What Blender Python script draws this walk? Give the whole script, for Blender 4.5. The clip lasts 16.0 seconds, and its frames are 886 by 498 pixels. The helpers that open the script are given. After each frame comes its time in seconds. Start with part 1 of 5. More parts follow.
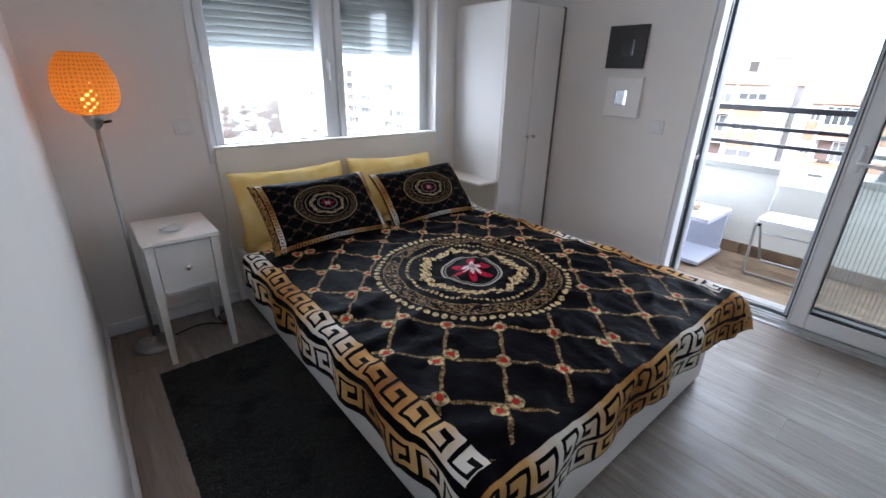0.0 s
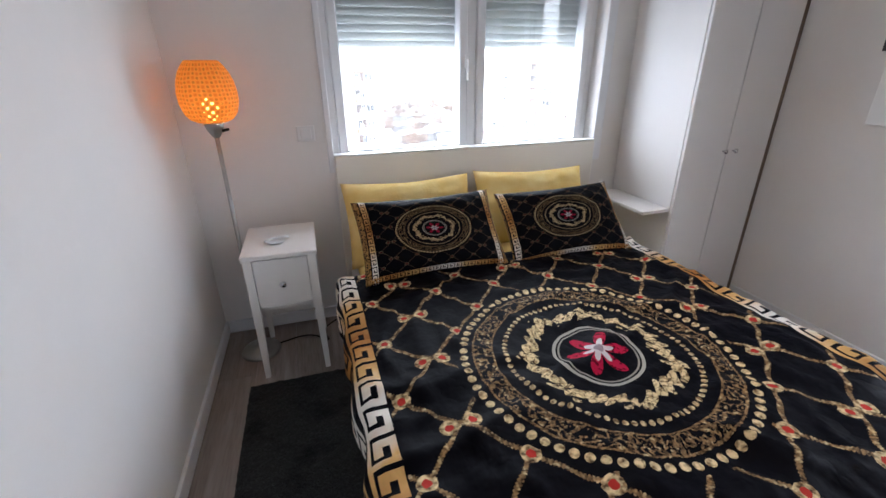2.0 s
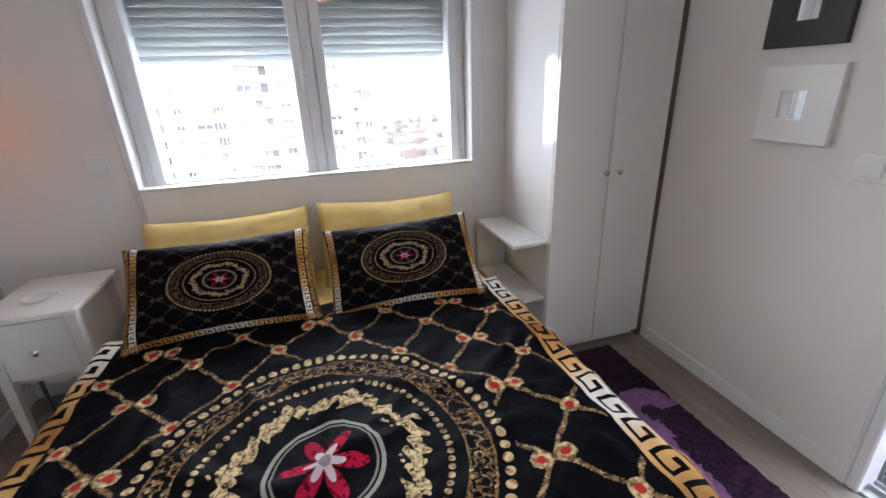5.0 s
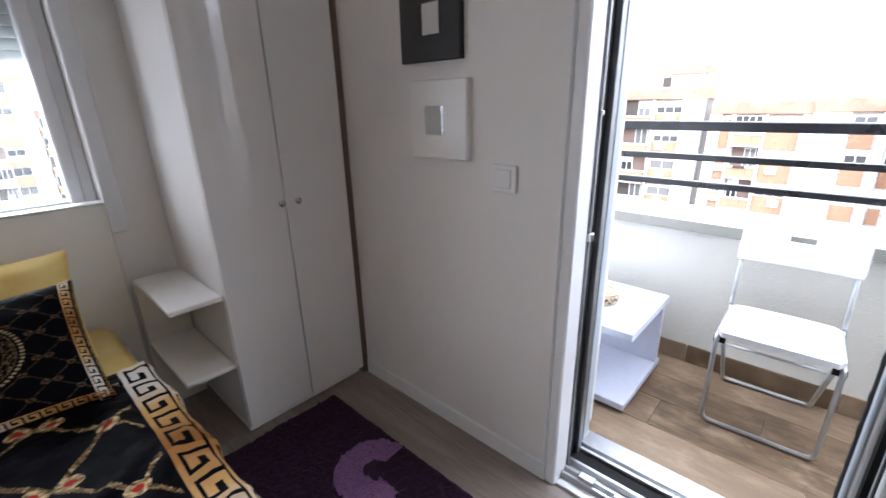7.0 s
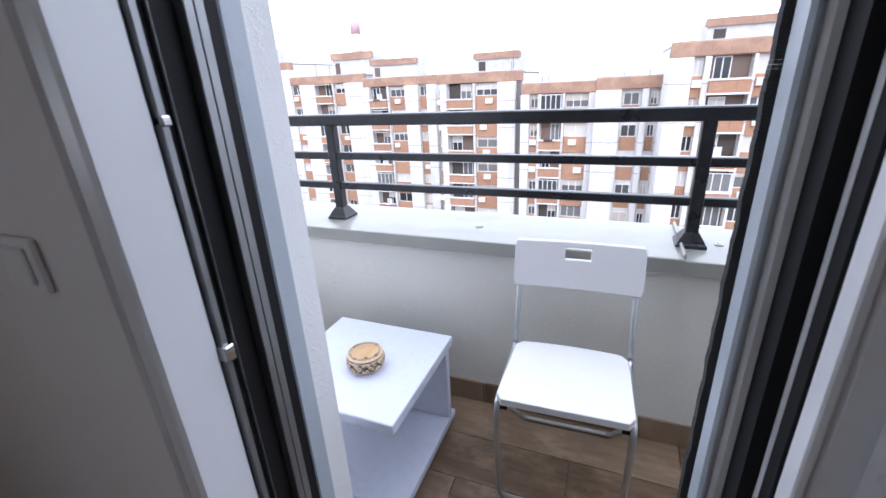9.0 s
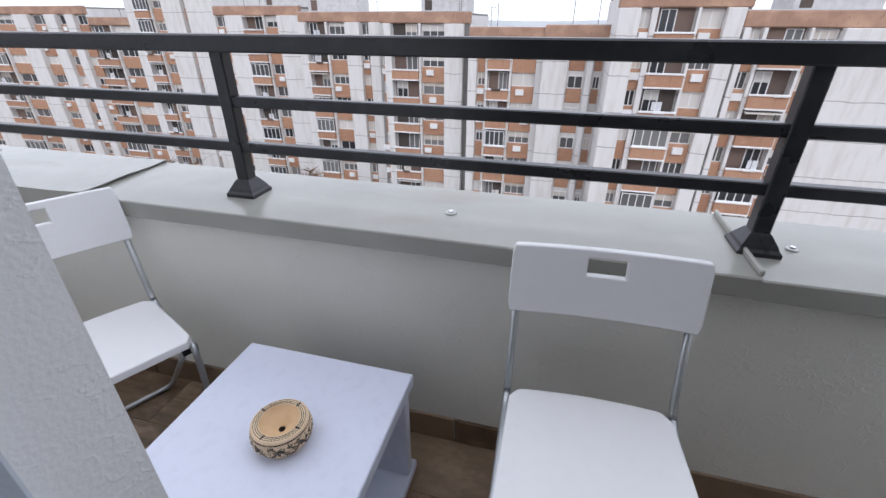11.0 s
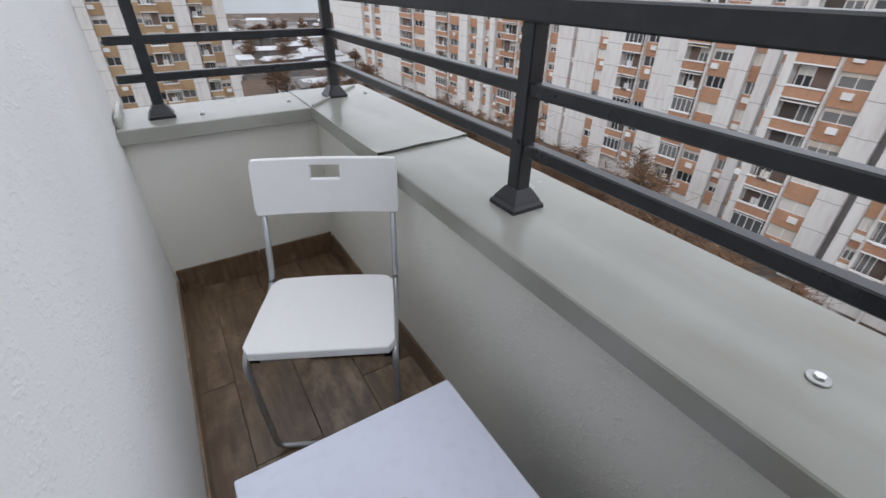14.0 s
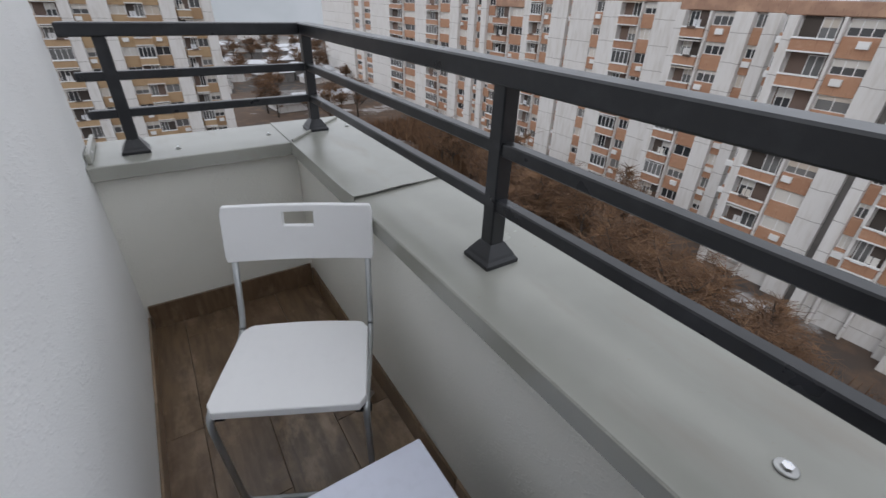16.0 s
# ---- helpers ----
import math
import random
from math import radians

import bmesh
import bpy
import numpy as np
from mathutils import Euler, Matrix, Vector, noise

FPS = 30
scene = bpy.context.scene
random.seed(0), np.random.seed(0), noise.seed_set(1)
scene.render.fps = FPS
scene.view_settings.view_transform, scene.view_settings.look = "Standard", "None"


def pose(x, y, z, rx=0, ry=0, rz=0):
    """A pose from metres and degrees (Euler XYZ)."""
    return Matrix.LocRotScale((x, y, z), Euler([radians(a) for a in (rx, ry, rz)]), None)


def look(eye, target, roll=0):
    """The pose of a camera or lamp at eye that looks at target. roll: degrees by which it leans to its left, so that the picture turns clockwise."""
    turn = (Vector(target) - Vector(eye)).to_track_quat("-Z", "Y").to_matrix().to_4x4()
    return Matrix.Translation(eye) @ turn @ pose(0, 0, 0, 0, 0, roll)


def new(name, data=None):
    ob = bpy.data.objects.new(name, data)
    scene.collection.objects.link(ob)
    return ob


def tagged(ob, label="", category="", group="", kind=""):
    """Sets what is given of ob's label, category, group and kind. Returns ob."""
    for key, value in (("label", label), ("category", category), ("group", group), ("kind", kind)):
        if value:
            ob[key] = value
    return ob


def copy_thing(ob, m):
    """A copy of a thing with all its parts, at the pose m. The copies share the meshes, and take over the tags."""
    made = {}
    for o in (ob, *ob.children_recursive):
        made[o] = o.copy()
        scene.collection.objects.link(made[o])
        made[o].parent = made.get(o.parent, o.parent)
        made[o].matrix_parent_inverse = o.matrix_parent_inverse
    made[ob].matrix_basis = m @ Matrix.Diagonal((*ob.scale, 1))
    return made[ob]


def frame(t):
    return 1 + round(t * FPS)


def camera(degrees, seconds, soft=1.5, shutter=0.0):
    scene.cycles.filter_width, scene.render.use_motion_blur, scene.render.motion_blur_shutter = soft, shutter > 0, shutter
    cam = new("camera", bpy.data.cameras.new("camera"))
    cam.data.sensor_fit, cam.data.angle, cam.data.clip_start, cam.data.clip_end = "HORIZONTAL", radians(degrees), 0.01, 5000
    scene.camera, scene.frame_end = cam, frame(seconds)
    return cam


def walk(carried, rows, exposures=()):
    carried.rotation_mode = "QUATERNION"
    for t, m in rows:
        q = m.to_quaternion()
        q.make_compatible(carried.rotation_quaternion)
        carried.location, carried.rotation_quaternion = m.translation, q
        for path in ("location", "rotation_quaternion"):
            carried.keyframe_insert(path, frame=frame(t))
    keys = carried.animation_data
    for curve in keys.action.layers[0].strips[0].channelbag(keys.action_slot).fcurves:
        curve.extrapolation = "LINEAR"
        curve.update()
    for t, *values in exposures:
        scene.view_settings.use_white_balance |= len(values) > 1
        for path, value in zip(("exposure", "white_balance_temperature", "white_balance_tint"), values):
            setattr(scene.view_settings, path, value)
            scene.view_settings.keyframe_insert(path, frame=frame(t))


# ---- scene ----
cam = camera(92.0, 16.0, shutter=0.2)
PATH = [
    (0, (-3.061, -1.164, 1.41), (-1.863, 0.248, 0.656), 1.3),
    (0.5, (-2.963, -1.052, 1.404), (-1.931, 0.471, 0.618), 0.9),
    (1, (-2.884, -0.921, 1.419), (-1.935, 0.66, 0.646), 0.7),
    (1.5, (-2.786, -0.847, 1.424), (-1.986, 0.821, 0.664), -0.4),
    (2, (-2.588, -0.815, 1.433), (-2.053, 0.945, 0.648), -0.6),
    (2.5, (-2.448, -0.802, 1.448), (-1.961, 0.975, 0.669), -1.2),
    (3, (-2.348, -0.704, 1.443), (-1.952, 1.091, 0.656), -1.2),
    (3.2, (-2.304, -0.647, 1.446), (-1.955, 1.157, 0.656), -0.7),
    (5.5, (-1.540, -0.679, 1.393), (-0.860, 1.067, 0.692), -3.2),
    (6, (-1.446, -0.539, 1.379), (-0.423, 1.047, 0.718), 0.3),
    (6.5, (-1.332, -0.510, 1.368), (-0.089, 0.933, 0.740), 0.6),
    (7, (-1.156, -0.575, 1.347), (0.23, 0.712, 0.697), -1.3),
    (7.5, (-0.902, -0.691, 1.349), (0.582, 0.473, 0.683), -1.3),
    (8, (-0.729, -0.743, 1.338), (0.823, 0.312, 0.649), -3.2),
    (8.5, (-0.506, -0.684, 1.329), (1.151, 0.193, 0.632), -1.6),
    (9, (-0.329, -0.62, 1.339), (1.392, 0.096, 0.613), -2.9),
    (9.5, (-0.152, -0.58, 1.297), (1.563, 0.045, 0.48), -3.6),
    (9.7, (-0.088, -0.574, 1.287), (1.61, 0.031, 0.422), -3.6),
    (11.8, (0.283, -0.28, 1.263), (2.001, 0.137, 0.329), 1.4),
    (12, (0.314, -0.268, 1.266), (2.027, 0.204, 0.348), 1.0),
    (12.5, (0.402, -0.223, 1.228), (2.017, 0.489, 0.287), 1.4),
    (13, (0.509, -0.204, 1.226), (1.879, 0.817, 0.185), 1.4),
    (13.5, (0.573, -0.202, 1.238), (1.688, 1.056, 0.154), 0.4),
    (14, (0.587, -0.199, 1.256), (1.482, 1.24, 0.194), 0.7),
    (14.5, (0.599, -0.215, 1.283), (1.332, 1.34, 0.26), 0.1),
    (15, (0.609, -0.236, 1.331), (1.321, 1.356, 0.352), -0.9),
    (15.5, (0.614, -0.199, 1.335), (1.391, 1.366, 0.363), -0.2),
    (16, (0.653, -0.163, 1.332), (1.608, 1.277, 0.326), 1.9),
]
EXPOSURES = [(0, 2.05, 5650, 12), (1.0, 2.22, 5750, 13), (3.0, 2.42, 5850, 14), (6.0, 2.15, 5900, 14), (7.0, 1.85, 5900, 14), (8.0, 1.08, 5850, 15), (9.0, 0.62, 5700, 16), (9.7, 0.28, 5700, 18), (12.0, -0.36, 6250, 13), (13.5, -0.4, 6250, 13), (14.5, -0.6, 6250, 12), (16.0, -0.8, 6250, 12)]
walk(cam, [(t, look(eye, target, roll)) for t, eye, target, roll in PATH], EXPOSURES)

# ---- world, sun, lamps ----
world = bpy.data.worlds.new("world")
scene.world = world
world.use_nodes = True
wn = world.node_tree
background = wn.nodes["Background"]
sky = wn.nodes.new("ShaderNodeTexSky")
sky.sky_type, sky.sun_disc = "NISHITA", False
sky.sun_elevation, sky.sun_rotation = radians(37), radians(248)
overcast = wn.nodes.new("ShaderNodeMix")
overcast.data_type = "RGBA"
overcast.inputs["Factor"].default_value = 0.9
# an overcast sky is brighter overhead than at the horizon
where, split, lift = wn.nodes.new("ShaderNodeTexCoord"), wn.nodes.new("ShaderNodeSeparateXYZ"), wn.nodes.new("ShaderNodeMapRange")
wn.links.new(where.outputs["Generated"], split.inputs[0])
wn.links.new(split.outputs["Z"], lift.inputs["Value"])
cloud = wn.nodes.new("ShaderNodeMix")
cloud.data_type = "RGBA"
cloud.inputs["A"].default_value, cloud.inputs["B"].default_value = (10.0, 10.3, 10.8, 1), (15.2, 15.5, 15.9, 1)
wn.links.new(lift.outputs["Result"], cloud.inputs["Factor"])
wn.links.new(cloud.outputs["Result"], overcast.inputs["B"])
wn.links.new(sky.outputs["Color"], overcast.inputs["A"])
wn.links.new(overcast.outputs["Result"], background.inputs["Color"])
background.inputs["Strength"].default_value = 0.15

sun = new("sun", bpy.data.lights.new("sun", "SUN"))
sun.data.energy, sun.data.angle, sun.data.color = 0.9, radians(30), (1, 0.97, 0.93)
sun.matrix_world = look((-10, -4, 50), (0, 0, 42))


def area_lamp(name, m, w, h, watts, color):
    lamp = new(name, bpy.data.lights.new(name, "AREA"))
    lamp.data.shape, lamp.data.size, lamp.data.size_y = "RECTANGLE", w, h
    lamp.data.energy, lamp.data.color, lamp.matrix_world = watts, color, m
    return lamp


def point_lamp(name, place, watts, color, radius):
    lamp = new(name, bpy.data.lights.new(name, "POINT"))
    lamp.data.energy, lamp.data.color, lamp.data.shadow_soft_size, lamp.location = watts, color, radius, place
    return lamp


# the light of the sky in the window
area_lamp("window_daylight", look((-1.64, 1.9, 1.25), (-1.64, 0, 0.9)), 1.45, 0.5, 5.5, (0.95, 0.98, 1))
point_lamp("floor_lamp_bulb", (-2.98, 1.35, 1.33), 0.115, (1, 0.70, 0.38), 0.035)
point_lamp("pendant_bulb", (-1.485, -0.06, 2.2), 1.0, (1, 0.72, 0.45), 0.06)


# ---- materials ----
class Val:
    """A number in a node tree, with plain arithmetic."""

    def __init__(self, tree, sock):
        self.tree, self.sock = tree, sock

    def op(self, kind, *others, clamp=False):
        n = self.tree.nodes.new("ShaderNodeMath")
        n.operation, n.use_clamp = kind, clamp
        for i, v in enumerate((self, *others)):
            if isinstance(v, Val):
                self.tree.links.new(v.sock, n.inputs[i])
            else:
                n.inputs[i].default_value = v
        return Val(self.tree, n.outputs[0])

    def __add__(self, o):
        return self.op("ADD", o)

    def __sub__(self, o):
        return self.op("SUBTRACT", o)

    def __mul__(self, o):
        return self.op("MULTIPLY", o)

    def __truediv__(self, o):
        return self.op("DIVIDE", o)

    def less(self, o):
        return self.op("LESS_THAN", o)

    def more(self, o):
        return self.op("GREATER_THAN", o)

    def size(self):
        return self.op("ABSOLUTE")

    def both(self, o):
        return self.op("MINIMUM", o)

    def either(self, o):
        return self.op("MAXIMUM", o)

    def within(self, a, b):
        return self.more(a).both(self.less(b))

    def wrap(self, period):
        """Position in the period, from minus half to plus half of it."""
        return (self / period + 0.5).op("FRACT") * period - period * 0.5


class Mat:
    """A principled material with a few short ways to add to it."""

    def __init__(self, name, color, rough=0.6, metal=0.0, coords="Object"):
        self.m = bpy.data.materials.new(name)
        self.m.use_nodes = True
        self.t = self.m.node_tree
        self.b = self.t.nodes["Principled BSDF"]
        self.b.inputs["Base Color"].default_value = (*color, 1)
        self.b.inputs["Roughness"].default_value = rough
        self.b.inputs["Metallic"].default_value = metal
        self.at = self.t.nodes.new("ShaderNodeTexCoord").outputs[coords]
        self.color = self.rgb(color)
        self.height = None

    def rgb(self, c):
        n = self.t.nodes.new("ShaderNodeRGB")
        n.outputs[0].default_value = (*c, 1)
        return n.outputs[0]

    def xyz(self):
        n = self.t.nodes.new("ShaderNodeSeparateXYZ")
        self.t.links.new(self.at, n.inputs[0])
        return [Val(self.t, o) for o in n.outputs]

    def scaled(self, s):
        n = self.t.nodes.new("ShaderNodeMapping")
        n.inputs["Scale"].default_value = s
        self.t.links.new(self.at, n.inputs[0])
        return n.outputs[0]

    def noise(self, scale, detail=3.0, stretch=None, rough=0.5, shift=None):
        n = self.t.nodes.new("ShaderNodeTexNoise")
        n.inputs["Scale"].default_value, n.inputs["Detail"].default_value, n.inputs["Roughness"].default_value = scale, detail, rough
        where = self.scaled(stretch) if stretch else self.at
        if shift:
            a = self.t.nodes.new("ShaderNodeVectorMath")
            self.t.links.new(where, a.inputs[0])
            self.t.links.new(shift.sock, a.inputs[1])
            where = a.outputs[0]
        self.t.links.new(where, n.inputs["Vector"])
        return Val(self.t, n.outputs["Fac"])

    def random(self):
        return Val(self.t, self.t.nodes.new("ShaderNodeObjectInfo").outputs["Random"])

    def ramp(self, v, lo, hi):
        n = self.t.nodes.new("ShaderNodeMapRange")
        self.t.links.new(v.sock, n.inputs["Value"])
        n.inputs["From Min"].default_value, n.inputs["From Max"].default_value = lo, hi
        return Val(self.t, n.outputs["Result"])

    def mix(self, c, fac, mode="MIX"):
        """Lay colour c (a triple or a socket) over what is there."""
        n = self.t.nodes.new("ShaderNodeMix")
        n.data_type, n.blend_type = "RGBA", mode
        if isinstance(fac, Val):
            self.t.links.new(fac.sock, n.inputs["Factor"])
        else:
            n.inputs["Factor"].default_value = fac
        self.t.links.new(self.color, n.inputs["A"])
        if isinstance(c, tuple):
            n.inputs["B"].default_value = (*c, 1)
        else:
            self.t.links.new(c, n.inputs["B"])
        self.color = n.outputs["Result"]
        return self

    def bump(self, v, strength, distance=0.01):
        n = self.t.nodes.new("ShaderNodeBump")
        n.inputs["Strength"].default_value, n.inputs["Distance"].default_value = strength, distance
        self.t.links.new(v.sock, n.inputs["Height"])
        if self.height:
            self.t.links.new(self.height, n.inputs["Normal"])
        self.height = n.outputs["Normal"]
        return self

    def rough(self, v):
        self.t.links.new(v.sock, self.b.inputs["Roughness"])
        return self

    def done(self):
        self.t.links.new(self.color, self.b.inputs["Base Color"])
        if self.height:
            self.t.links.new(self.height, self.b.inputs["Normal"])
        return self.m


def paint(name, color, rough=0.6, grain=180.0, depth=0.15, blotch=0.04, fleck=0.07):
    """Painted plaster, wood or plastic: fine grain, faint blotches."""
    m = Mat(name, color, rough)
    dark = tuple(c * (1 - 2.5 * blotch) for c in color)
    m.mix(dark, m.ramp(m.noise(2.2, 4), 0.4, 0.7))
    m.mix(tuple(c * (1 - fleck) for c in color), m.ramp(m.noise(35, 3), 0.5, 0.75))
    if depth:
        m.bump(m.noise(grain, 2), depth, 0.002)
    return m.done()


def metal(name, color, rough=0.3, full=1.0):
    m = Mat(name, color, rough, full)
    m.rough(m.noise(40, 3) * 0.2 + (rough - 0.1))
    m.mix(tuple(c * 0.85 for c in color), m.ramp(m.noise(12, 3), 0.45, 0.7))
    return m.done()


def glass(name, tint=(1, 1, 1)):
    m = bpy.data.materials.new(name)
    m.use_nodes = True
    t = m.node_tree
    t.nodes.remove(t.nodes["Principled BSDF"])
    clear, gloss = t.nodes.new("ShaderNodeBsdfTransparent"), t.nodes.new("ShaderNodeBsdfGlossy")
    clear.inputs["Color"].default_value, gloss.inputs["Roughness"].default_value = (*tint, 1), 0.0
    mix, fres = t.nodes.new("ShaderNodeMixShader"), t.nodes.new("ShaderNodeFresnel")
    fres.inputs["IOR"].default_value = 1.5
    t.links.new(fres.outputs[0], mix.inputs[0])
    t.links.new(clear.outputs[0], mix.inputs[1])
    t.links.new(gloss.outputs[0], mix.inputs[2])
    # a faint whitish translucent layer imitates the glare veiling the panes
    glare, veil = t.nodes.new("ShaderNodeBsdfTranslucent"), t.nodes.new("ShaderNodeMixShader")
    glare.inputs["Color"].default_value, veil.inputs[0].default_value = (0.9, 0.92, 0.95, 1), 0.018
    t.links.new(mix.outputs[0], veil.inputs[1])
    t.links.new(glare.outputs[0], veil.inputs[2])
    t.links.new(veil.outputs[0], t.nodes["Material Output"].inputs[0])
    return m


WALL = paint("wall_paint", (0.80, 0.78, 0.76), 0.75, 90, 0.12, 0.015, 0.012)
CEILING = paint("ceiling_paint", (0.82, 0.81, 0.79), 0.8, 90, 0.1, 0.01)
WHITE_WOOD = paint("white_lacquer", (0.82, 0.81, 0.79), 0.35, 60, 0.03, 0.01, 0.02)
GLOSS_WHITE = paint("gloss_white", (0.80, 0.79, 0.78), 0.015, 30, 0.0, 0.008, 0.008)
CREAM = paint("cream_laminate", (0.84, 0.81, 0.74), 0.4, 60, 0.03, 0.01, 0.015)
PVC = paint("white_pvc", (0.80, 0.81, 0.83), 0.3, 50, 0.02, 0.012, 0.02)
PLASTIC = paint("white_plastic", (0.80, 0.80, 0.80), 0.4, 120, 0.04, 0.012, 0.025)
TABLE_WHITE = paint("table_laminate", (0.66, 0.69, 0.80), 0.35, 60, 0.03, 0.012)
DARK_WOOD = paint("dark_frame", (0.025, 0.022, 0.02), 0.45, 90, 0.15, 0.1)
RUBBER = paint("black_rubber", (0.012, 0.012, 0.013), 0.6, 90, 0.1, 0.1)
# grey of the outer stop; also paints shade onto the fixed leaf's edge
GREY_SHADE_PVC = paint("grey_blue_shade_pvc", (0.45, 0.50, 0.55), 0.4)
RUBBER.node_tree.nodes["Principled BSDF"].inputs["Specular IOR Level"].default_value = 0.2
BRUSH = paint("grey_brush", (0.05, 0.05, 0.05), 0.95, 500, 0.9, 0.2)
DARK_GAP = paint("dark_gap", (0.16, 0.11, 0.085), 0.8, 60, 0.1, 0.1)
CHROME = metal("chrome", (0.75, 0.75, 0.76), 0.18)
STEEL = metal("brushed_steel", (0.42, 0.42, 0.41), 0.35)
DULL_ALU = metal("dull_aluminium", (0.30, 0.31, 0.32), 0.5)
ALU = metal("aluminium_track", (0.66, 0.68, 0.70), 0.38)
GREY_TUBE = metal("grey_tube", (0.50, 0.52, 0.53), 0.35, 0.85)
CLEAR = glass("window_glass", (0.96, 0.98, 0.97))

m = Mat("mirror", (0.9, 0.9, 0.9), 0.02, 1.0)
MIRROR = m.done()

m = Mat("shutter_paint", (0.60, 0.62, 0.61), 0.6)
m.mix((0.50, 0.52, 0.51), m.ramp(m.noise(9, 4, (1, 1, 5)), 0.45, 0.75))
SHUTTER = m.done()

# grey-brown laminate, boards along y
m = Mat("laminate", (0.27, 0.23, 0.203), 0.32)
shift = m.random() * 37
grain = m.noise(9, 6, (14, 0.9, 1), 0.65, shift)
m.mix((0.16, 0.13, 0.115), m.ramp(grain, 0.42, 0.75))
m.mix((0.42, 0.37, 0.335), m.ramp(m.noise(3, 4, (6, 0.6, 1), 0.6, shift), 0.5, 0.8))
m.mix((0.22, 0.18, 0.155), m.ramp(m.random(), 0.2, 2.0))
m.bump(grain, 0.12, 0.002)
m.rough(m.noise(30, 3) * 0.18 + 0.25)
LAMINATE = m.done()

# wood-look porcelain on the balcony
m = Mat("wood_tile", (0.200, 0.136, 0.080), 0.32)
shift = m.random() * 53
grain = m.noise(5, 6, (9, 1.1, 1), 0.6, shift)
m.mix((0.080, 0.053, 0.032), m.ramp(grain, 0.42, 0.72))
m.mix((0.37, 0.27, 0.185), m.ramp(m.noise(5, 5, (2.0, 1, 1), 0.65, shift), 0.50, 0.68))
m.mix((0.095, 0.062, 0.037), m.ramp(m.noise(2.2, 3, (3.0, 0.8, 1), 0.6, shift + 9), 0.52, 0.75))
m.mix((0.07, 0.045, 0.03), m.ramp(m.noise(4.5, 5, (1.4, 1, 1), 0.65, shift + 4), 0.53, 0.72) * 0.8)
m.mix((0.32, 0.235, 0.16), m.ramp(m.random(), 0.6, 1.15))
m.mix((0.12, 0.072, 0.042), m.ramp(m.random(), 0.45, -0.3))
m.bump(grain, 0.15, 0.002)
WOOD_TILE = m.done()
GROUT = paint("grout", (0.19, 0.13, 0.09), 0.9, 200, 0.3, 0.1)

# rough white facade render
def rendered(name, color, worn, relief):
    m = Mat(name, color, 0.9)
    m.mix(worn, m.ramp(m.noise(1.6, 4), 0.45, 0.75))
    # short scattered strokes left by the float
    stroke = m.ramp((m.noise(30, 3, (1, 1, 1.4)) - 0.5).size(), 0.055, 0.0) * m.ramp(m.noise(11, 3), 0.46, 0.6)
    m.bump(stroke, relief, 0.006)
    m.bump(m.noise(45, 4), relief * 0.5, 0.004)
    m.bump(m.noise(190, 2), 0.35, 0.002)
    return m.done()


RENDER = rendered("facade_render", (0.80, 0.80, 0.79), (0.75, 0.75, 0.74), 0.20)
PARAPET_RENDER = rendered("parapet_render", (0.77, 0.76, 0.70), (0.70, 0.69, 0.63), 0.28)

m = Mat("sheet_metal_cap", (0.37, 0.37, 0.33), 0.3)
m.mix((0.315, 0.315, 0.28), m.ramp(m.noise(3.0, 4), 0.42, 0.72))
m.mix((0.33, 0.30, 0.25), m.ramp(m.noise(45, 4), 0.70, 0.84))
m.mix((0.31, 0.29, 0.25), m.ramp(m.noise(7, 5, (1, 0.3, 1)), 0.60, 0.80))
m.rough(m.noise(4, 4) * 0.25 + 0.10)
m.b.inputs["Specular IOR Level"].default_value = 0.45
m.bump(m.noise(3.5, 2), 0.12, 0.02)
CAP = m.done()

m = Mat("anthracite_coat", (0.017, 0.018, 0.021), 0.3)
m.mix((0.032, 0.033, 0.037), m.ramp(m.noise(20, 4), 0.5, 0.8))
m.rough(m.noise(9, 3) * 0.22 + 0.2)
ANTHRACITE = m.done()

m = Mat("yellow_cotton", (0.80, 0.57, 0.18), 0.85)
m.mix((0.86, 0.69, 0.30), m.ramp(m.noise(8, 4), 0.4, 0.75))
m.bump(m.noise(600, 2), 0.2, 0.001).bump(m.noise(14, 3), 0.4, 0.012)
YELLOW = m.done()

m = Mat("black_shag", (0.024, 0.025, 0.025), 1.0)
m.mix((0.055, 0.056, 0.056), m.ramp(m.noise(110, 3), 0.5, 0.8))
m.mix((0.008, 0.008, 0.008), m.ramp(m.noise(6, 3), 0.5, 0.7))
m.bump(m.noise(160, 3), 1.0, 0.02)
BLACK_SHAG = m.done()

# purple shag with a lilac crook
m = Mat("purple_shag", (0.030, 0.004, 0.030), 1.0)
X, Y, Z = m.xyz()
wob = m.noise(30, 2) * 0.03 - 0.015
dx, dy = X + 0.41 + wob, Y - 0.50 + wob
ring = (dx * dx + dy * dy).op("SQRT")
hook = ring.within(0.045, 0.155).both(Y.more(0.50).either(X.less(-0.42)))
tail = (X + 0.505 + wob).size().less(0.06).both(Y.less(0.50))
lilac = hook.either(tail)
m.mix((0.30, 0.14, 0.33), lilac)
m.mix((0.0, 0.0, 0.0), m.ramp(m.noise(130, 3), 0.5, 0.95))
m.bump(m.noise(150, 3), 1.0, 0.02)
PURPLE_SHAG = m.done()


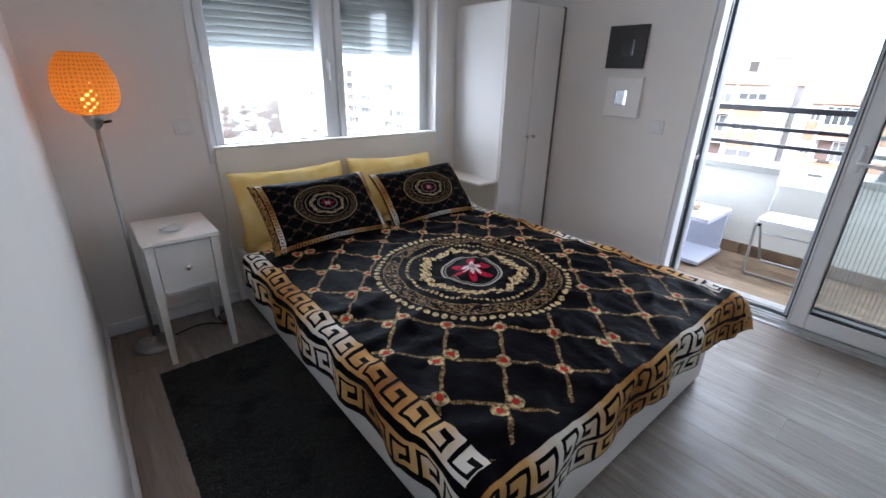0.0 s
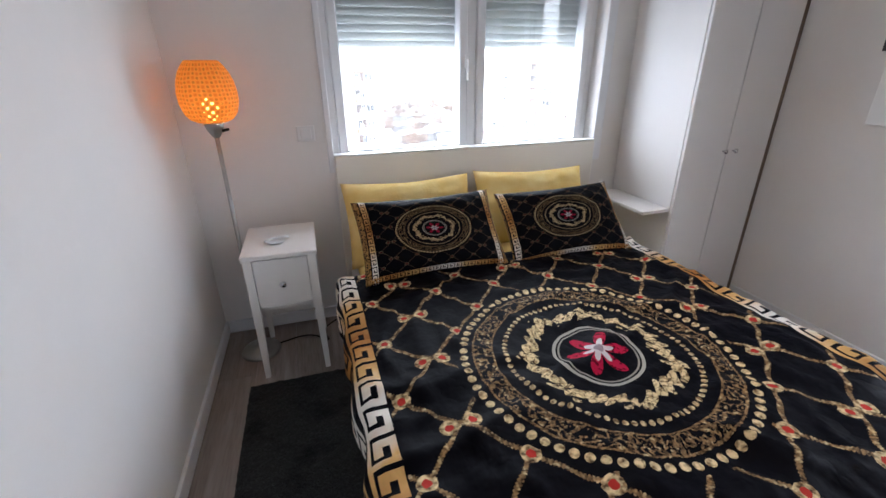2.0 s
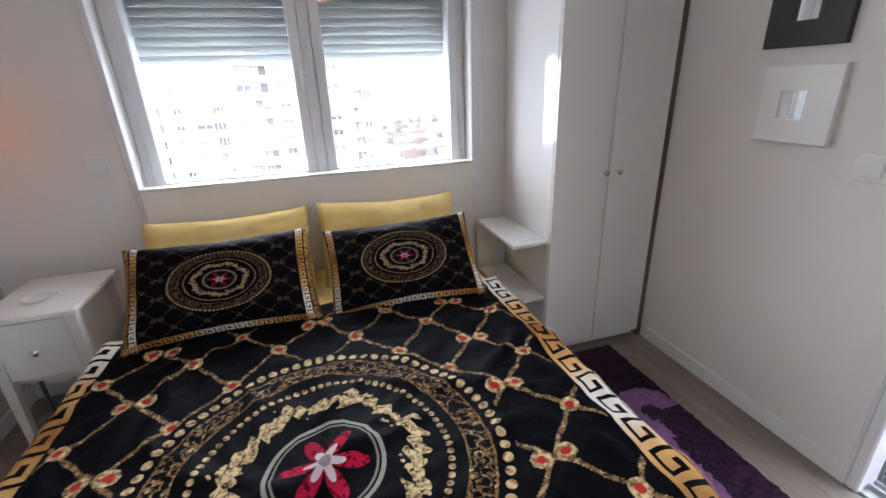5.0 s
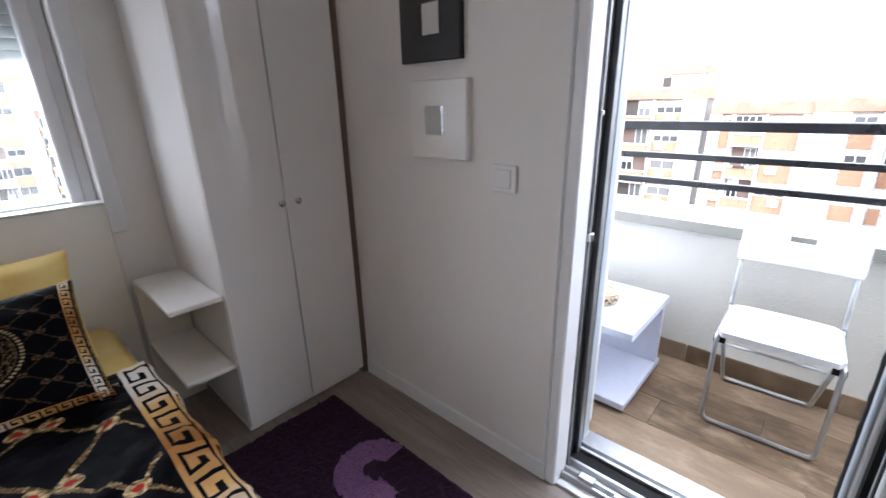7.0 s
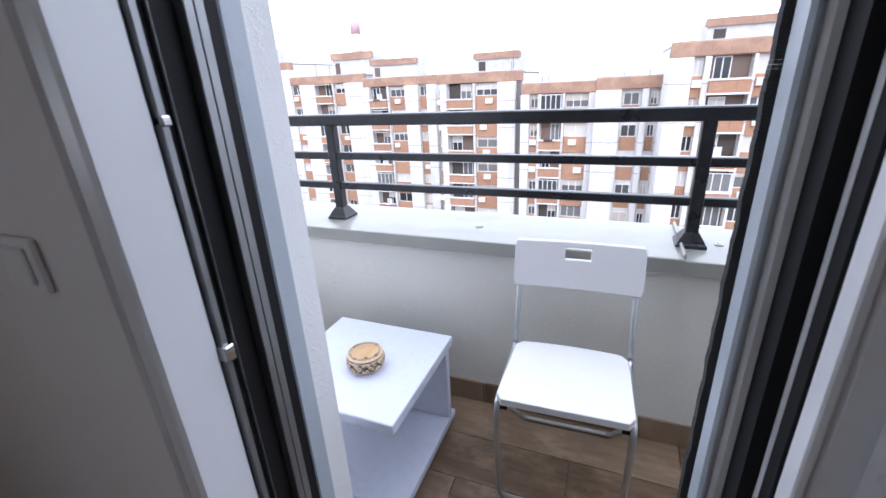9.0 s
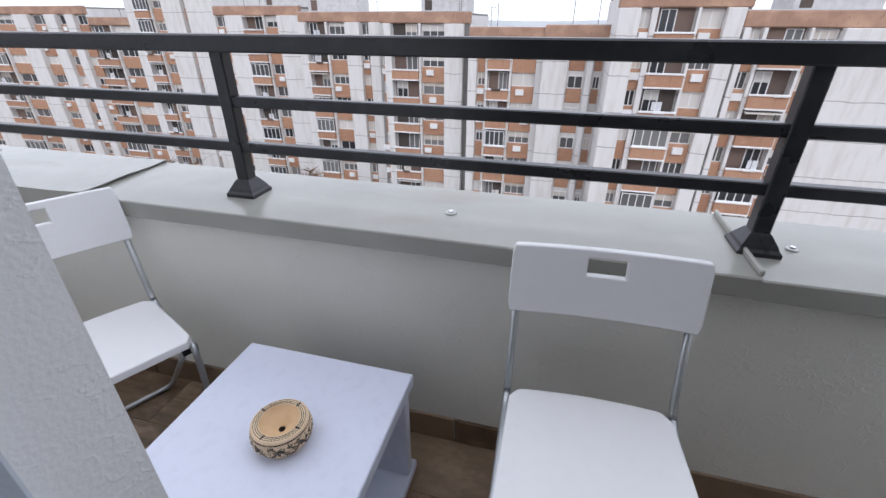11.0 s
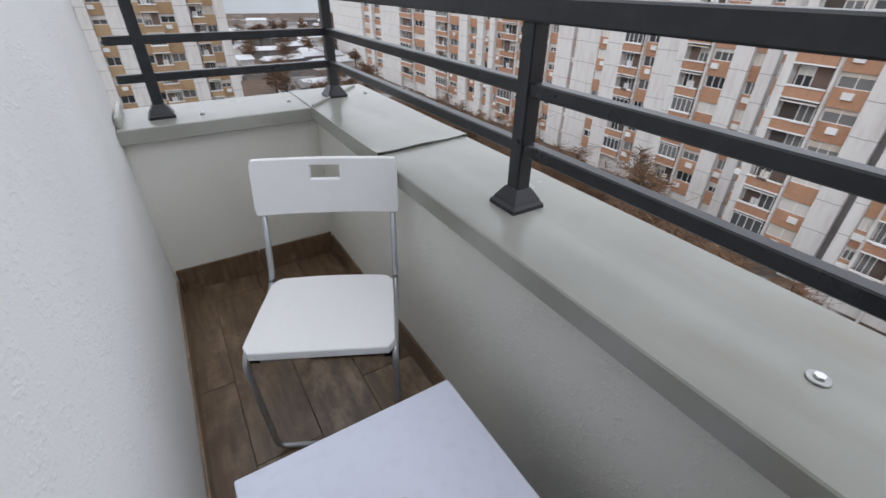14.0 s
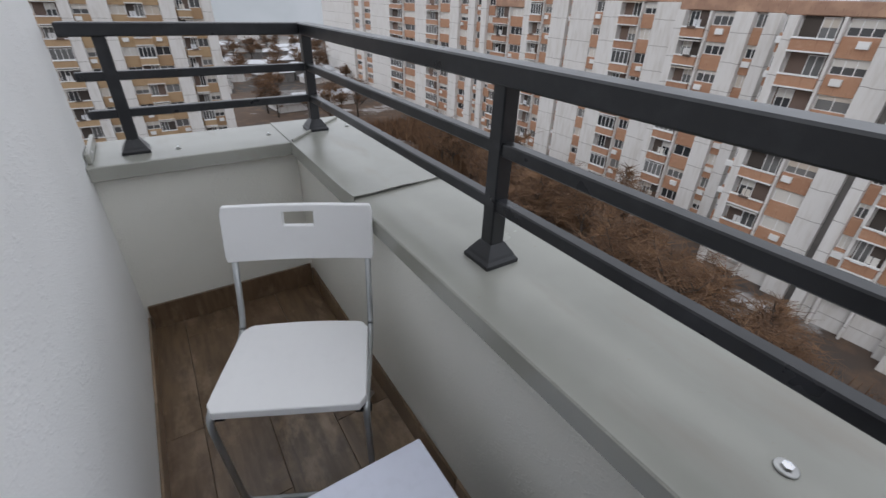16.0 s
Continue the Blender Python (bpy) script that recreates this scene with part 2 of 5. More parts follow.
def printed_cloth(name, unit, dim=0.0, wide=1.0, tall=1.0):
    """Black satin with a gold chain lattice, a medallion and key borders. UV is in metres from the medallion's middle;
    unit shrinks the print for the pillow cases, wide and tall stretch it."""
    m = Mat(name, (0.0034, 0.0034, 0.0056), 0.55, coords="UV")
    m.b.inputs["Specular IOR Level"].default_value = 0.03
    U, V, _ = m.xyz()
    U, V = U / (unit * wide), V / (unit * tall)
    ang, rad = V.op("ARCTAN2", U), (U * U + V * V).op("SQRT")
    gold_a, gold_b, gold_c = (0.29, 0.18, 0.08), (0.72, 0.57, 0.31), (0.05, 0.03, 0.015)
    gold_fleck = m.ramp(m.noise(85 / unit, 3), 0.38, 0.62)

    def gold(mask, bright=0.5):
        m.mix(gold_c, mask)
        m.mix(gold_a, mask.both(gold_fleck))
        m.mix(gold_b, mask.both(m.ramp(m.noise(60 / unit, 3), 0.62 - 0.25 * bright, 0.8 - 0.2 * bright)))

    # lattice
    s, t = U / 0.2675, (V + 0.15) / 0.283
    wav = (U * 95).op("SINE") * 0.012
    a, b = (s + t + wav).wrap(1), (s - t - wav).wrap(1)
    outside = rad.more(0.475)
    along_a, along_b = ((s - t) * 62).op("SINE").size(), ((s + t) * 62).op("SINE").size()
    chain = a.size().less(along_a * 0.022 + 0.018).either(b.size().less(along_b * 0.022 + 0.018))
    gold(chain.both(outside), 0.4)
    # flowers on the knots, doubled on every second column
    ua, va = U.wrap(0.2675), (V + 0.15).wrap(0.283)
    ub, vb = (U - 0.13375).wrap(0.2675), (V + 0.0085).wrap(0.283)
    pair = U.wrap(0.535).size().less(0.1)
    up = ua.size() - pair * 0.033
    da = (up * up + va * va).op("SQRT")
    db = (ub * ub + vb * vb).op("SQRT")
    near = da.both(db) + (m.noise(70 / unit, 2) - 0.5) * 0.010
    gold(near.less(0.027).both(outside), 0.9)
    m.mix((0.42, 0.03, 0.02), near.less(0.0125).both(outside))
    m.mix((0.0034, 0.0034, 0.0056), dim)
    # medallion
    m.mix((0.0034, 0.0034, 0.0056), rad.less(0.47))

    def beads(r, n, half, thick):
        arc = (ang * (n / 6.28319)).wrap(1) * (6.28319 * r / n)
        q = rad - r
        return ((arc * arc) / (half * half) + (q * q) / (thick * thick)).less(1)

    wild = m.noise(26 / unit, 3)
    gold(beads(0.447, 76, 0.0130, 0.0135), 1.1)
    gold((rad - 0.385).size().less(0.035).both((wild - 0.5).size().less(0.035).either(wild.more(0.62))), 0.3)
    gold((rad - 0.415).size().less(0.003).either((rad - 0.352).size().less(0.003)), 0.2)
    gold(beads(0.308, 80, 0.0085, 0.009), 0.9)
    # a wreath of acanthus leaves with curled, pointed tips
    curl = m.noise(13 / unit, 2) - 0.5
    spine = (ang * 7).op("SINE") * 0.010 + curl * 0.04 + (wild - 0.5) * 0.07 + 0.226
    lobes = (ang * 14 + rad * 45 + curl * 6).op("SINE").size()
    reach = lobes * 0.024 + 0.006
    gold((rad - spine).size().less(reach), 1.2)
    m.mix(gold_c, (rad - spine).size().less(reach).both((m.noise(40 / unit, 2) - 0.5).size().less(0.02)))
    m.mix((0.36, 0.35, 0.30), (rad - 0.142).size().less(0.0055))
    m.mix((0.27, 0.26, 0.22), (rad - 0.127).size().less(0.003))
    point = (ang * 3 + 0.4).op("COSINE").size()
    petal = point * point * 0.030 + point * 0.062 + 0.016
    m.mix((0.42, 0.010, 0.045), rad.less(petal))
    m.mix((0.12, 0.002, 0.012), rad.less(petal).both(m.noise(60 / unit, 2).more(0.56)))
    m.mix((0.62, 0.60, 0.62), rad.less((ang * 6 + 0.8).op("COSINE") * 0.016 + 0.036))
    m.mix((0.30, 0.26, 0.30), rad.less(0.016))
    return m, U, V


def key_band(m, along, across, period, color):
    """A running meander; across goes from 0 to 1 over the band."""
    p = (along / period).op("FRACT")
    bars = p.within(0.0, 0.22).both(across.within(0.0, 1.0))
    bars = bars.either(p.within(0.0, 0.86).both(across.within(0.78, 1.0)))
    bars = bars.either(p.within(0.62, 0.86).both(across.within(0.28, 1.0)))
    bars = bars.either(p.within(0.34, 0.86).both(across.within(0.28, 0.56)))
    bars = bars.either(p.within(0.0, 1.0).both(across.within(0.0, 0.17)))
    m.mix(color, bars)


def border_color(m, along):
    """White to gold to brown along the border, with a tiger mottle."""
    n = m.t.nodes.new("ShaderNodeValToRGB")
    n.color_ramp.elements[0].position, n.color_ramp.elements[0].color = 0.05, (0.30, 0.13, 0.035, 1)
    n.color_ramp.elements[1].position, n.color_ramp.elements[1].color = 0.95, (0.40, 0.19, 0.055, 1)
    for p, c in ((0.3, (0.62, 0.38, 0.14, 1)), (0.45, (0.72, 0.68, 0.60, 1)), (0.6, (0.74, 0.72, 0.66, 1)), (0.75, (0.66, 0.42, 0.17, 1))):
        e = n.color_ramp.elements.new(p)
        e.color = c
    f = (along / 0.78 + 0.12).op("FRACT") + (m.noise(20, 3) - 0.5) * 0.18
    m.t.links.new(f.sock, n.inputs[0])
    return n.outputs[0]


m, U, V = printed_cloth("duvet_print", 1.0)
col_v, col_u = border_color(m, V + 0.35), border_color(m, U)
black = (0.0034, 0.0034, 0.0056)
side_l, side_r, foot = U.less(-0.705), U.more(0.735), V.less(-0.82)
m.mix(black, side_l.either(side_r).either(foot))
key_band(m, V, (U + 0.80) / 0.09, 0.105, col_v)
key_band(m, V, (U * -1 - 0.83) / 0.10, 0.105, col_v)
key_band(m, V, (U - 0.745) / 0.08, 0.105, col_v)
key_band(m, V, (U - 0.835) / 0.08, 0.105, col_v)
m.mix(black, foot.both(U.within(-0.82, 0.86)))
key_band(m, U, (V * -1 - 0.862) / 0.105, 0.105, col_u)
key_band(m, U, (V * -1 - 0.985) / 0.08, 0.105, col_u)
m.bump((m.noise(7, 3) - 0.5).size(), 0.55, 0.03).bump(m.noise(20, 3, (1, 0.5, 1)), 0.3, 0.012).bump(m.noise(900, 2), 0.1, 0.001)
m.rough(m.noise(14, 3) * 0.2 + 0.45)
DUVET = m.done()

m, U, V = printed_cloth("pillow_print", 0.335, 0.75, 1.2, 0.80)
U, V, _ = m.xyz()
m.mix((0.003, 0.003, 0.004), 0.45)
m.mix((0.008, 0.007, 0.008), U.size().more(0.288).either(V.less(-0.182)))
key_band(m, V, (U.size() - 0.292) / 0.026, 0.034, border_color(m, V * 2.0 + 0.62))
tiger = (m.noise(30, 3, (1, 2.5, 1)) * 40).op("SINE")
m.mix((0.40, 0.22, 0.07), U.size().more(0.324).both(tiger.more(-0.2)))
key_band(m, U, (V * -1 - 0.186) / 0.018, 0.034, border_color(m, U * 1.5 + 0.3))
m.bump(m.noise(18, 3), 0.3, 0.02)
PILLOW = m.done()


# ---- mesh helpers ----
def box(bm, x0, x1, y0, y1, z0, z1, bevel=0.0, seg=1):
    """Add a box, with rounded edges where bevel is given."""
    made = bmesh.ops.create_cube(bm, size=1)["verts"]
    for v in made:
        v.co = Vector(((x0 + x1) / 2 + v.co.x * (x1 - x0), (y0 + y1) / 2 + v.co.y * (y1 - y0), (z0 + z1) / 2 + v.co.z * (z1 - z0)))
    if bevel:
        edges = list({e for v in made for e in v.link_edges})
        bmesh.ops.bevel(bm, geom=edges, offset=bevel, segments=seg, affect="EDGES", profile=0.5)
    return bm


def boxes(*rows, bevel=0.0):
    bm = bmesh.new()
    for r in rows:
        box(bm, *r, bevel=bevel)
    return bm


def tube(points, r, sides=8, close=False):
    """A round tube along points."""
    bm = bmesh.new()
    pts = [Vector(p) for p in points]
    rings = []
    n = len(pts)
    up = None
    for i, p in enumerate(pts):
        a, b = pts[(i - 1) % n if close else max(i - 1, 0)], pts[(i + 1) % n if close else min(i + 1, n - 1)]
        d = (b - a).normalized()
        if up is None:
            up = d.orthogonal().normalized()
        up = (up - d * up.dot(d)).normalized()
        side = d.cross(up)
        rings.append([bm.verts.new(p + r * (math.cos(k * math.tau / sides) * up + math.sin(k * math.tau / sides) * side)) for k in range(sides)])
    for i in range(n if close else n - 1):
        for k in range(sides):
            q = (k + 1) % sides
            bm.faces.new((rings[i][k], rings[i][q], rings[(i + 1) % n][q], rings[(i + 1) % n][k]))
    if not close:
        bm.faces.new(rings[0][::-1])
        bm.faces.new(rings[-1])
    return bm


def rounded(points, r, steps=5):
    """Points with their inner corners rounded by r."""
    pts = [Vector(p) for p in points]
    out = [pts[0]]
    for a, b, c in zip(pts, pts[1:], pts[2:]):
        p, q = b + (a - b).normalized() * min(r, (a - b).length / 2), b + (c - b).normalized() * min(r, (c - b).length / 2)
        out += [(1 - t) ** 2 * p + 2 * t * (1 - t) * b + t * t * q for t in (i / steps for i in range(steps + 1))]
    return out + [pts[-1]]


def lathe(profile, sides=32, at=(0, 0, 0), first=True, last=True):
    """A turned body from (radius, height) rows, closed or open at its first and last row."""
    bm = bmesh.new()
    rings = []
    for r, z in profile:
        rings.append([bm.verts.new((at[0] + r * math.cos(k * math.tau / sides), at[1] + r * math.sin(k * math.tau / sides), at[2] + z)) for k in range(sides)])
    for a, b in zip(rings, rings[1:]):
        for k in range(sides):
            q = (k + 1) % sides
            bm.faces.new((a[k], a[q], b[q], b[k]))
    if first:
        bm.faces.new(rings[0][::-1])
    if last:
        bm.faces.new(rings[-1])
    return bm


def mesh_of(name, bm, *mats, smooth=False):
    me = bpy.data.meshes.new(name)
    bmesh.ops.recalc_face_normals(bm, faces=bm.faces)
    bm.to_mesh(me)
    bm.free()
    for k in mats:
        me.materials.append(k)
    if smooth:
        me.polygons.foreach_set("use_smooth", [True] * len(me.polygons))
    return me


def part(name, bm, material, parent, label="", smooth=False):
    ob = new(name, mesh_of(name, bm, material, smooth=smooth))
    ob.parent = parent
    return tagged(ob, label)


def thing(name, label, category, at=(0, 0, 0), rz=0.0, group="", kind=""):
    """An Empty at a thing's base."""
    ob = new(name)
    ob.empty_display_size = 0.05
    ob.matrix_world = pose(*at, 0, 0, rz)
    return tagged(ob, label, category, group, kind)


def single(name, bm, material, label, category, kind="", smooth=False, group=""):
    ob = new(name, mesh_of(name, bm, material, smooth=smooth))
    return tagged(ob, label, category, group, kind)


# ---- the room's shell ----
CEIL, SOUTH = 2.55, -2.7
single("wall_west", boxes((-3.35, -3.185, SOUTH - 0.15, 1.6, 0, CEIL)), WALL, "plain white painted plaster wall", "wall", "structure")
single("wall_south", boxes((-3.185, 0.0, SOUTH - 0.15, SOUTH, 0, CEIL)), WALL, "plain white painted plaster wall", "wall", "structure")
single("wall_north", boxes((-3.35, -2.47, 1.6, 1.90, 0, CEIL), (-0.835, 0.0, 1.6, 1.90, 0, CEIL), (-2.47, -0.835, 1.64, 1.90, 0, 0.93),
                           (-2.47, -0.835, 1.6, 1.90, 2.3, CEIL)), WALL, "white painted wall with a wide window", "wall", "structure")
wall_east = single("wall_east", boxes((0.0, 0.365, 0.0, 1.90, 0, CEIL), (0.0, 0.365, SOUTH - 0.15, -1.64, 0, CEIL), (0.0, 0.365, -1.64, 0.0, 2.2, CEIL)), WALL,
                   "white painted wall with a balcony door", "wall", "structure")
single("ceiling", boxes((-3.35, 0.365, SOUTH - 0.15, 1.90, CEIL, CEIL + 0.2)), CEILING, "plain white ceiling", "ceiling", "structure")
single("facade", boxes((0.365, 0.385, 0.0, 1.902, -1.0, 3.2), (0.365, 0.385, -3.6, -1.64, -1.0, 3.2), (0.365, 0.385, -1.64, 0.0, 2.2, 3.2), (0.29, 0.385, -0.004, 0.0, 0.03, 2.2),
                       (0.365, 0.385, -1.64, 0.0, -1.0, -0.02)), RENDER, "rough white rendered outside wall of the flat", "wall", "structure")
base = single("baseboard_east", boxes((-0.014, 0.0, 0.0, 1.05, 0, 0.075), bevel=0.003), PVC, "white skirting board", "baseboard", "structure")
single("baseboard_west", boxes((-3.185, -3.17, SOUTH, 1.6, 0, 0.075), bevel=0.003), PVC, "white skirting board", "baseboard", "structure")
single("baseboard_north", boxes((-3.17, -2.47, 1.585, 1.6, 0, 0.075), bevel=0.003), PVC, "white skirting board", "baseboard", "structure")
single("subfloor", boxes((-3.35, 0.13, SOUTH - 0.15, 1.95, -0.3, -0.012)), GROUT, "dark joint bed under the laminate", "floor", "structure")
floor = thing("floor", "grey-brown wood laminate floor in long boards", "floor", kind="structure")

# door casing, frame and sill
casing = thing("door_trim", "white casing round the balcony door", "trim", kind="structure")
part("side_casing", boxes((-0.012, 0.084, -0.040, -0.001, 0.0, 2.2), (-0.016, -0.001, -0.001, 0.012, 0.076, 2.2), bevel=0.006), PVC, casing)
part("head_casing", boxes((-0.012, 0.10, -1.64, -0.045, 2.16, 2.2), bevel=0.006), PVC, casing)
door = thing("door_1", "open white sliding balcony door with a glass leaf", "door", kind="structure")
frame_l = part("side_frame", boxes((0.086, 0.098, -0.046, -0.002, 0.02, 2.16), (0.166, 0.1825, -0.046, -0.002, 0.02, 2.16), (0.1855, 0.203, -0.044, -0.002, 0.02, 2.16),
                                   (0.120, 0.123, -0.034, -0.002, 0.02, 2.16), (0.1826, 0.1854, -0.038, -0.002, 0.02, 2.16), bevel=0.0013), DULL_ALU, door)
part("seal", boxes((0.0985, 0.1195, -0.026, -0.002, 0.02, 2.16), (0.1235, 0.1655, -0.028, -0.002, 0.02, 2.16), (0.2035, 0.2365, -0.032, -0.002, 0.02, 2.16)), RUBBER, frame_l, "black rubber seal")
part("outer_stop", boxes((0.237, 0.288, -0.034, -0.006, 0.02, 2.16), bevel=0.004), GREY_SHADE_PVC, frame_l)
part("latch_plate", boxes((0.084, 0.104, -0.054, -0.03, 0.92, 0.95), (0.086, 0.102, -0.050, -0.03, 1.30, 1.315), bevel=0.003), CHROME, frame_l)
part("head_frame", boxes((0.10, 0.30, -1.64, -0.05, 2.12, 2.16), bevel=0.004), PVC, door)
part("end_frame", boxes((0.02, 0.30, -1.64, -1.60, 0.02, 2.12), bevel=0.004), PVC, door)
sill = part("sill", boxes((0.0, 0.035, -1.6, -0.046, -0.01, 0.012), (0.04, 0.052, -1.6, -0.02, -0.01, 0.032), (0.07, 0.082, -1.6, -0.02, -0.01, 0.034),
                          (0.112, 0.126, -1.6, -0.02, -0.01, 0.036), (0.19, 0.205, -1.6, -0.02, -0.01, 0.036), (0.225, 0.31, -1.6, -0.02, -0.01, 0.034), bevel=0.002), ALU, door, "aluminium double track")
part("sill_bed", boxes((0.001, 0.30, -1.638, -0.003, -0.012, 0.009)), ALU, sill)
part("sill_seal", boxes((0.127, 0.189, -1.6, -0.02, -0.01, 0.022)), RUBBER, sill)
part("sill_lock", boxes((0.045, 0.078, -0.16, -0.10, 0.033, 0.048), (0.05, 0.074, -0.28, -0.23, 0.033, 0.043), bevel=0.004), CHROME, sill)


def leaf(x0, x1, y0, y1, stile, parent, name):
    lf = part(name, boxes((x0, x1, y1 - stile, y1, 0.04, 2.11), (x0, x1, y0, y0 + stile, 0.04, 2.11), (x0, x1, y0 + stile, y1 - stile, 0.04, 0.14),
                          (x0, x1, y0 + stile, y1 - stile, 2.02, 2.11), bevel=0.006), PVC, parent)
    xm = (x0 + x1) / 2
    pane = part("pane", boxes((xm - 0.008, xm - 0.004, y0 + stile - 0.01, y1 - stile + 0.01, 0.13, 2.03)), CLEAR, lf)
    pane.visible_shadow = False
    for f in ((y1 - stile - 0.006, y1 - stile), (y0 + stile, y0 + stile + 0.006)):
        part("glazing_seal", boxes((x0 + 0.004, xm + 0.01, f[0], f[1], 0.14, 2.02)), RUBBER, lf)
    part("glazing_seal", boxes((x0 + 0.004, xm + 0.01, y0 + stile, y1 - stile, 0.14, 0.147)), RUBBER, lf)
    return lf


inner = leaf(0.035, 0.095, -1.62, -0.80, 0.078, door, "sliding_leaf")
fixed = leaf(0.135, 0.195, -1.60, -0.762, 0.07, door, "fixed_leaf")
part("edge_lip", boxes((0.032, 0.060, -0.80, -0.791, 0.04, 2.11), (0.084, 0.094, -0.80, -0.788, 0.04, 2.11), bevel=0.002), PVC, inner)
part("edge_seal", boxes((0.062, 0.083, -0.80, -0.789, 0.04, 2.11), (0.096, 0.134, -0.80, -0.775, 0.04, 2.11)), RUBBER, inner)
# edge of the white leaf in grey: its shade is put into the colour
part("edge_cap", boxes((0.136, 0.18, -0.763, -0.752, 0.04, 2.11), bevel=0.004), GREY_SHADE_PVC, fixed)
bm = bmesh.new()
rnd = random.Random(5)
for i in range(520):
    z = 0.04 + i * 0.004
    w = 0.0055 + rnd.random() * 0.0007 + 0.0010 * math.sin(i * 0.37) * math.sin(i * 0.11 + 1)
    box(bm, 0.187, 0.203, -0.765, -0.752 + w, z, z + 0.0038)
part("brush_seal", bm, BRUSH, fixed, "worn grey brush seal")
hd = part("door_handle", boxes((0.018, 0.035, -0.856, -0.828, 0.98, 1.12), bevel=0.008), PVC, inner, "satin white lever handle", True)
part("lever", tube(rounded([(0.03, -0.842, 1.035), (-0.03, -0.842, 1.035), (-0.036, -0.99, 1.02)], 0.025), 0.0095, 10), PVC, hd, "", True)

# pleated insect screen drawn behind the leaves
screen = thing("insect_screen", "grey pleated insect screen drawn behind the balcony door", "insect screen")
NET = paint("screen_net", (0.10, 0.11, 0.115), 0.7, 300, 0.2, 0.1)
for i in range(34):
    y = -0.86 - i * 0.021
    part("pleat", boxes((0.236 + 0.006 * (i % 2), 0.242 + 0.006 * (i % 2), y - 0.0014, y + 0.0014, 0.035, 2.1)), NET, screen)
for z in (0.4, 0.75, 1.1, 1.45, 1.8):
    part("thread", boxes((0.238, 0.2395, -1.58, -0.85, z, z + 0.0015)), NET, screen)
part("end_bar", boxes((0.232, 0.25, -1.595, -1.565, 0.034, 2.12), bevel=0.003), PVC, screen)

# ---- window with roller shutter ----
win = thing("window_1", "white plastic two-leaf window behind the headboard", "window", kind="structure")
part("window_frame", boxes((-2.469, -2.43, 1.70, 1.80, 0.935, 2.3), (-0.875, -0.836, 1.70, 1.80, 0.935, 2.3), (-2.43, -0.875, 1.70, 1.80, 0.935, 0.975), (-2.43, -0.875, 1.70, 1.80, 2.26, 2.3), bevel=0.004), PVC, win)
part("mullion", boxes((-1.668, -1.612, 1.70, 1.80, 0.975, 2.26), bevel=0.006), PVC, win)
for x0, x1 in ((-2.43, -1.668), (-1.612, -0.875)):
    st = 0.05
    sash = part("sash", boxes((x0, x0 + st, 1.685, 1.775, 0.975, 2.26), (x1 - st, x1, 1.685, 1.775, 0.975, 2.26), (x0 + st, x1 - st, 1.685, 1.775, 0.975, 1.0),
                              (x0 + st, x1 - st, 1.685, 1.775, 2.21, 2.26), bevel=0.006), PVC, win)
    p = part("pane", boxes((x0 + st - 0.008, x1 - st + 0.008, 1.748, 1.752, 0.992, 2.22)), CLEAR, sash)
    p.visible_shadow = False
part("window_handle", boxes((-1.69, -1.662, 1.668, 1.686, 1.42, 1.49), (-1.684, -1.668, 1.645, 1.668, 1.36, 1.47), bevel=0.005), PVC, win)
part("window_sill", boxes((-2.469, -0.836, 1.64, 1.70, 0.93, 0.95), bevel=0.004), PVC, win)
reveal = thing("window_trim", "white lining strips beside the window", "trim", kind="structure")
part("strip", boxes((-0.836, -0.775, 1.588, 1.604, 0.86, 2.3), bevel=0.004), PVC, reveal)
part("strip", boxes((-2.50, -2.469, 1.59, 1.604, 0.90, 2.3), bevel=0.004), PVC, reveal)
shutter = thing("roller_shutter", "grey half-lowered roller shutter with horizontal slats", "roller shutter")
for x0, x1 in ((-2.395, -1.70), (-1.58, -0.885)):
    z = 1.527
    first = None
    while z < 2.26:
        if first is None:
            bm = bmesh.new()
            prof = [(0.0, 0.0), (-0.003, 0.003), (-0.0055, 0.012), (-0.006, 0.02), (-0.0055, 0.030), (-0.003, 0.038), (0.0, 0.0412), (0.006, 0.036), (0.006, 0.004)]
            ends = [[bm.verts.new((x, 1.825 + dy, dz)) for dy, dz in prof] for x in (x0, x1)]
            n = len(prof)
            for k in range(n):
                bm.faces.new((ends[0][k], ends[0][(k + 1) % n], ends[1][(k + 1) % n], ends[1][k]))
            bm.faces.new(ends[0])
            bm.faces.new(ends[1][::-1])
            first = part("slat", bm, SHUTTER, shutter, "", True)
            first.location.z = z
        else:
            ob = new("slat", first.data)
            ob.parent = shutter
            ob.location.z = z
        z += 0.0414
part("guide_rail", boxes((-2.43, -2.395, 1.805, 1.85, 0.95, 2.3)), PVC, shutter)
part("guide_rail", boxes((-1.70, -1.58, 1.805, 1.85, 0.95, 2.3)), PVC, shutter)
part("guide_rail", boxes((-0.885, -0.84, 1.805, 1.85, 0.95, 2.3)), PVC, shutter)

# ---- bed ----
bed = thing("bed", "white double bed with a tall plain headboard", "bed", (-1.65, 0.45, 0))
BX0, BX1, BY0 = -2.44, -0.90, -0.655


def local(bm, ob):
    bmesh.ops.transform(bm, matrix=ob.matrix_world.inverted(), verts=bm.verts)
    return bm


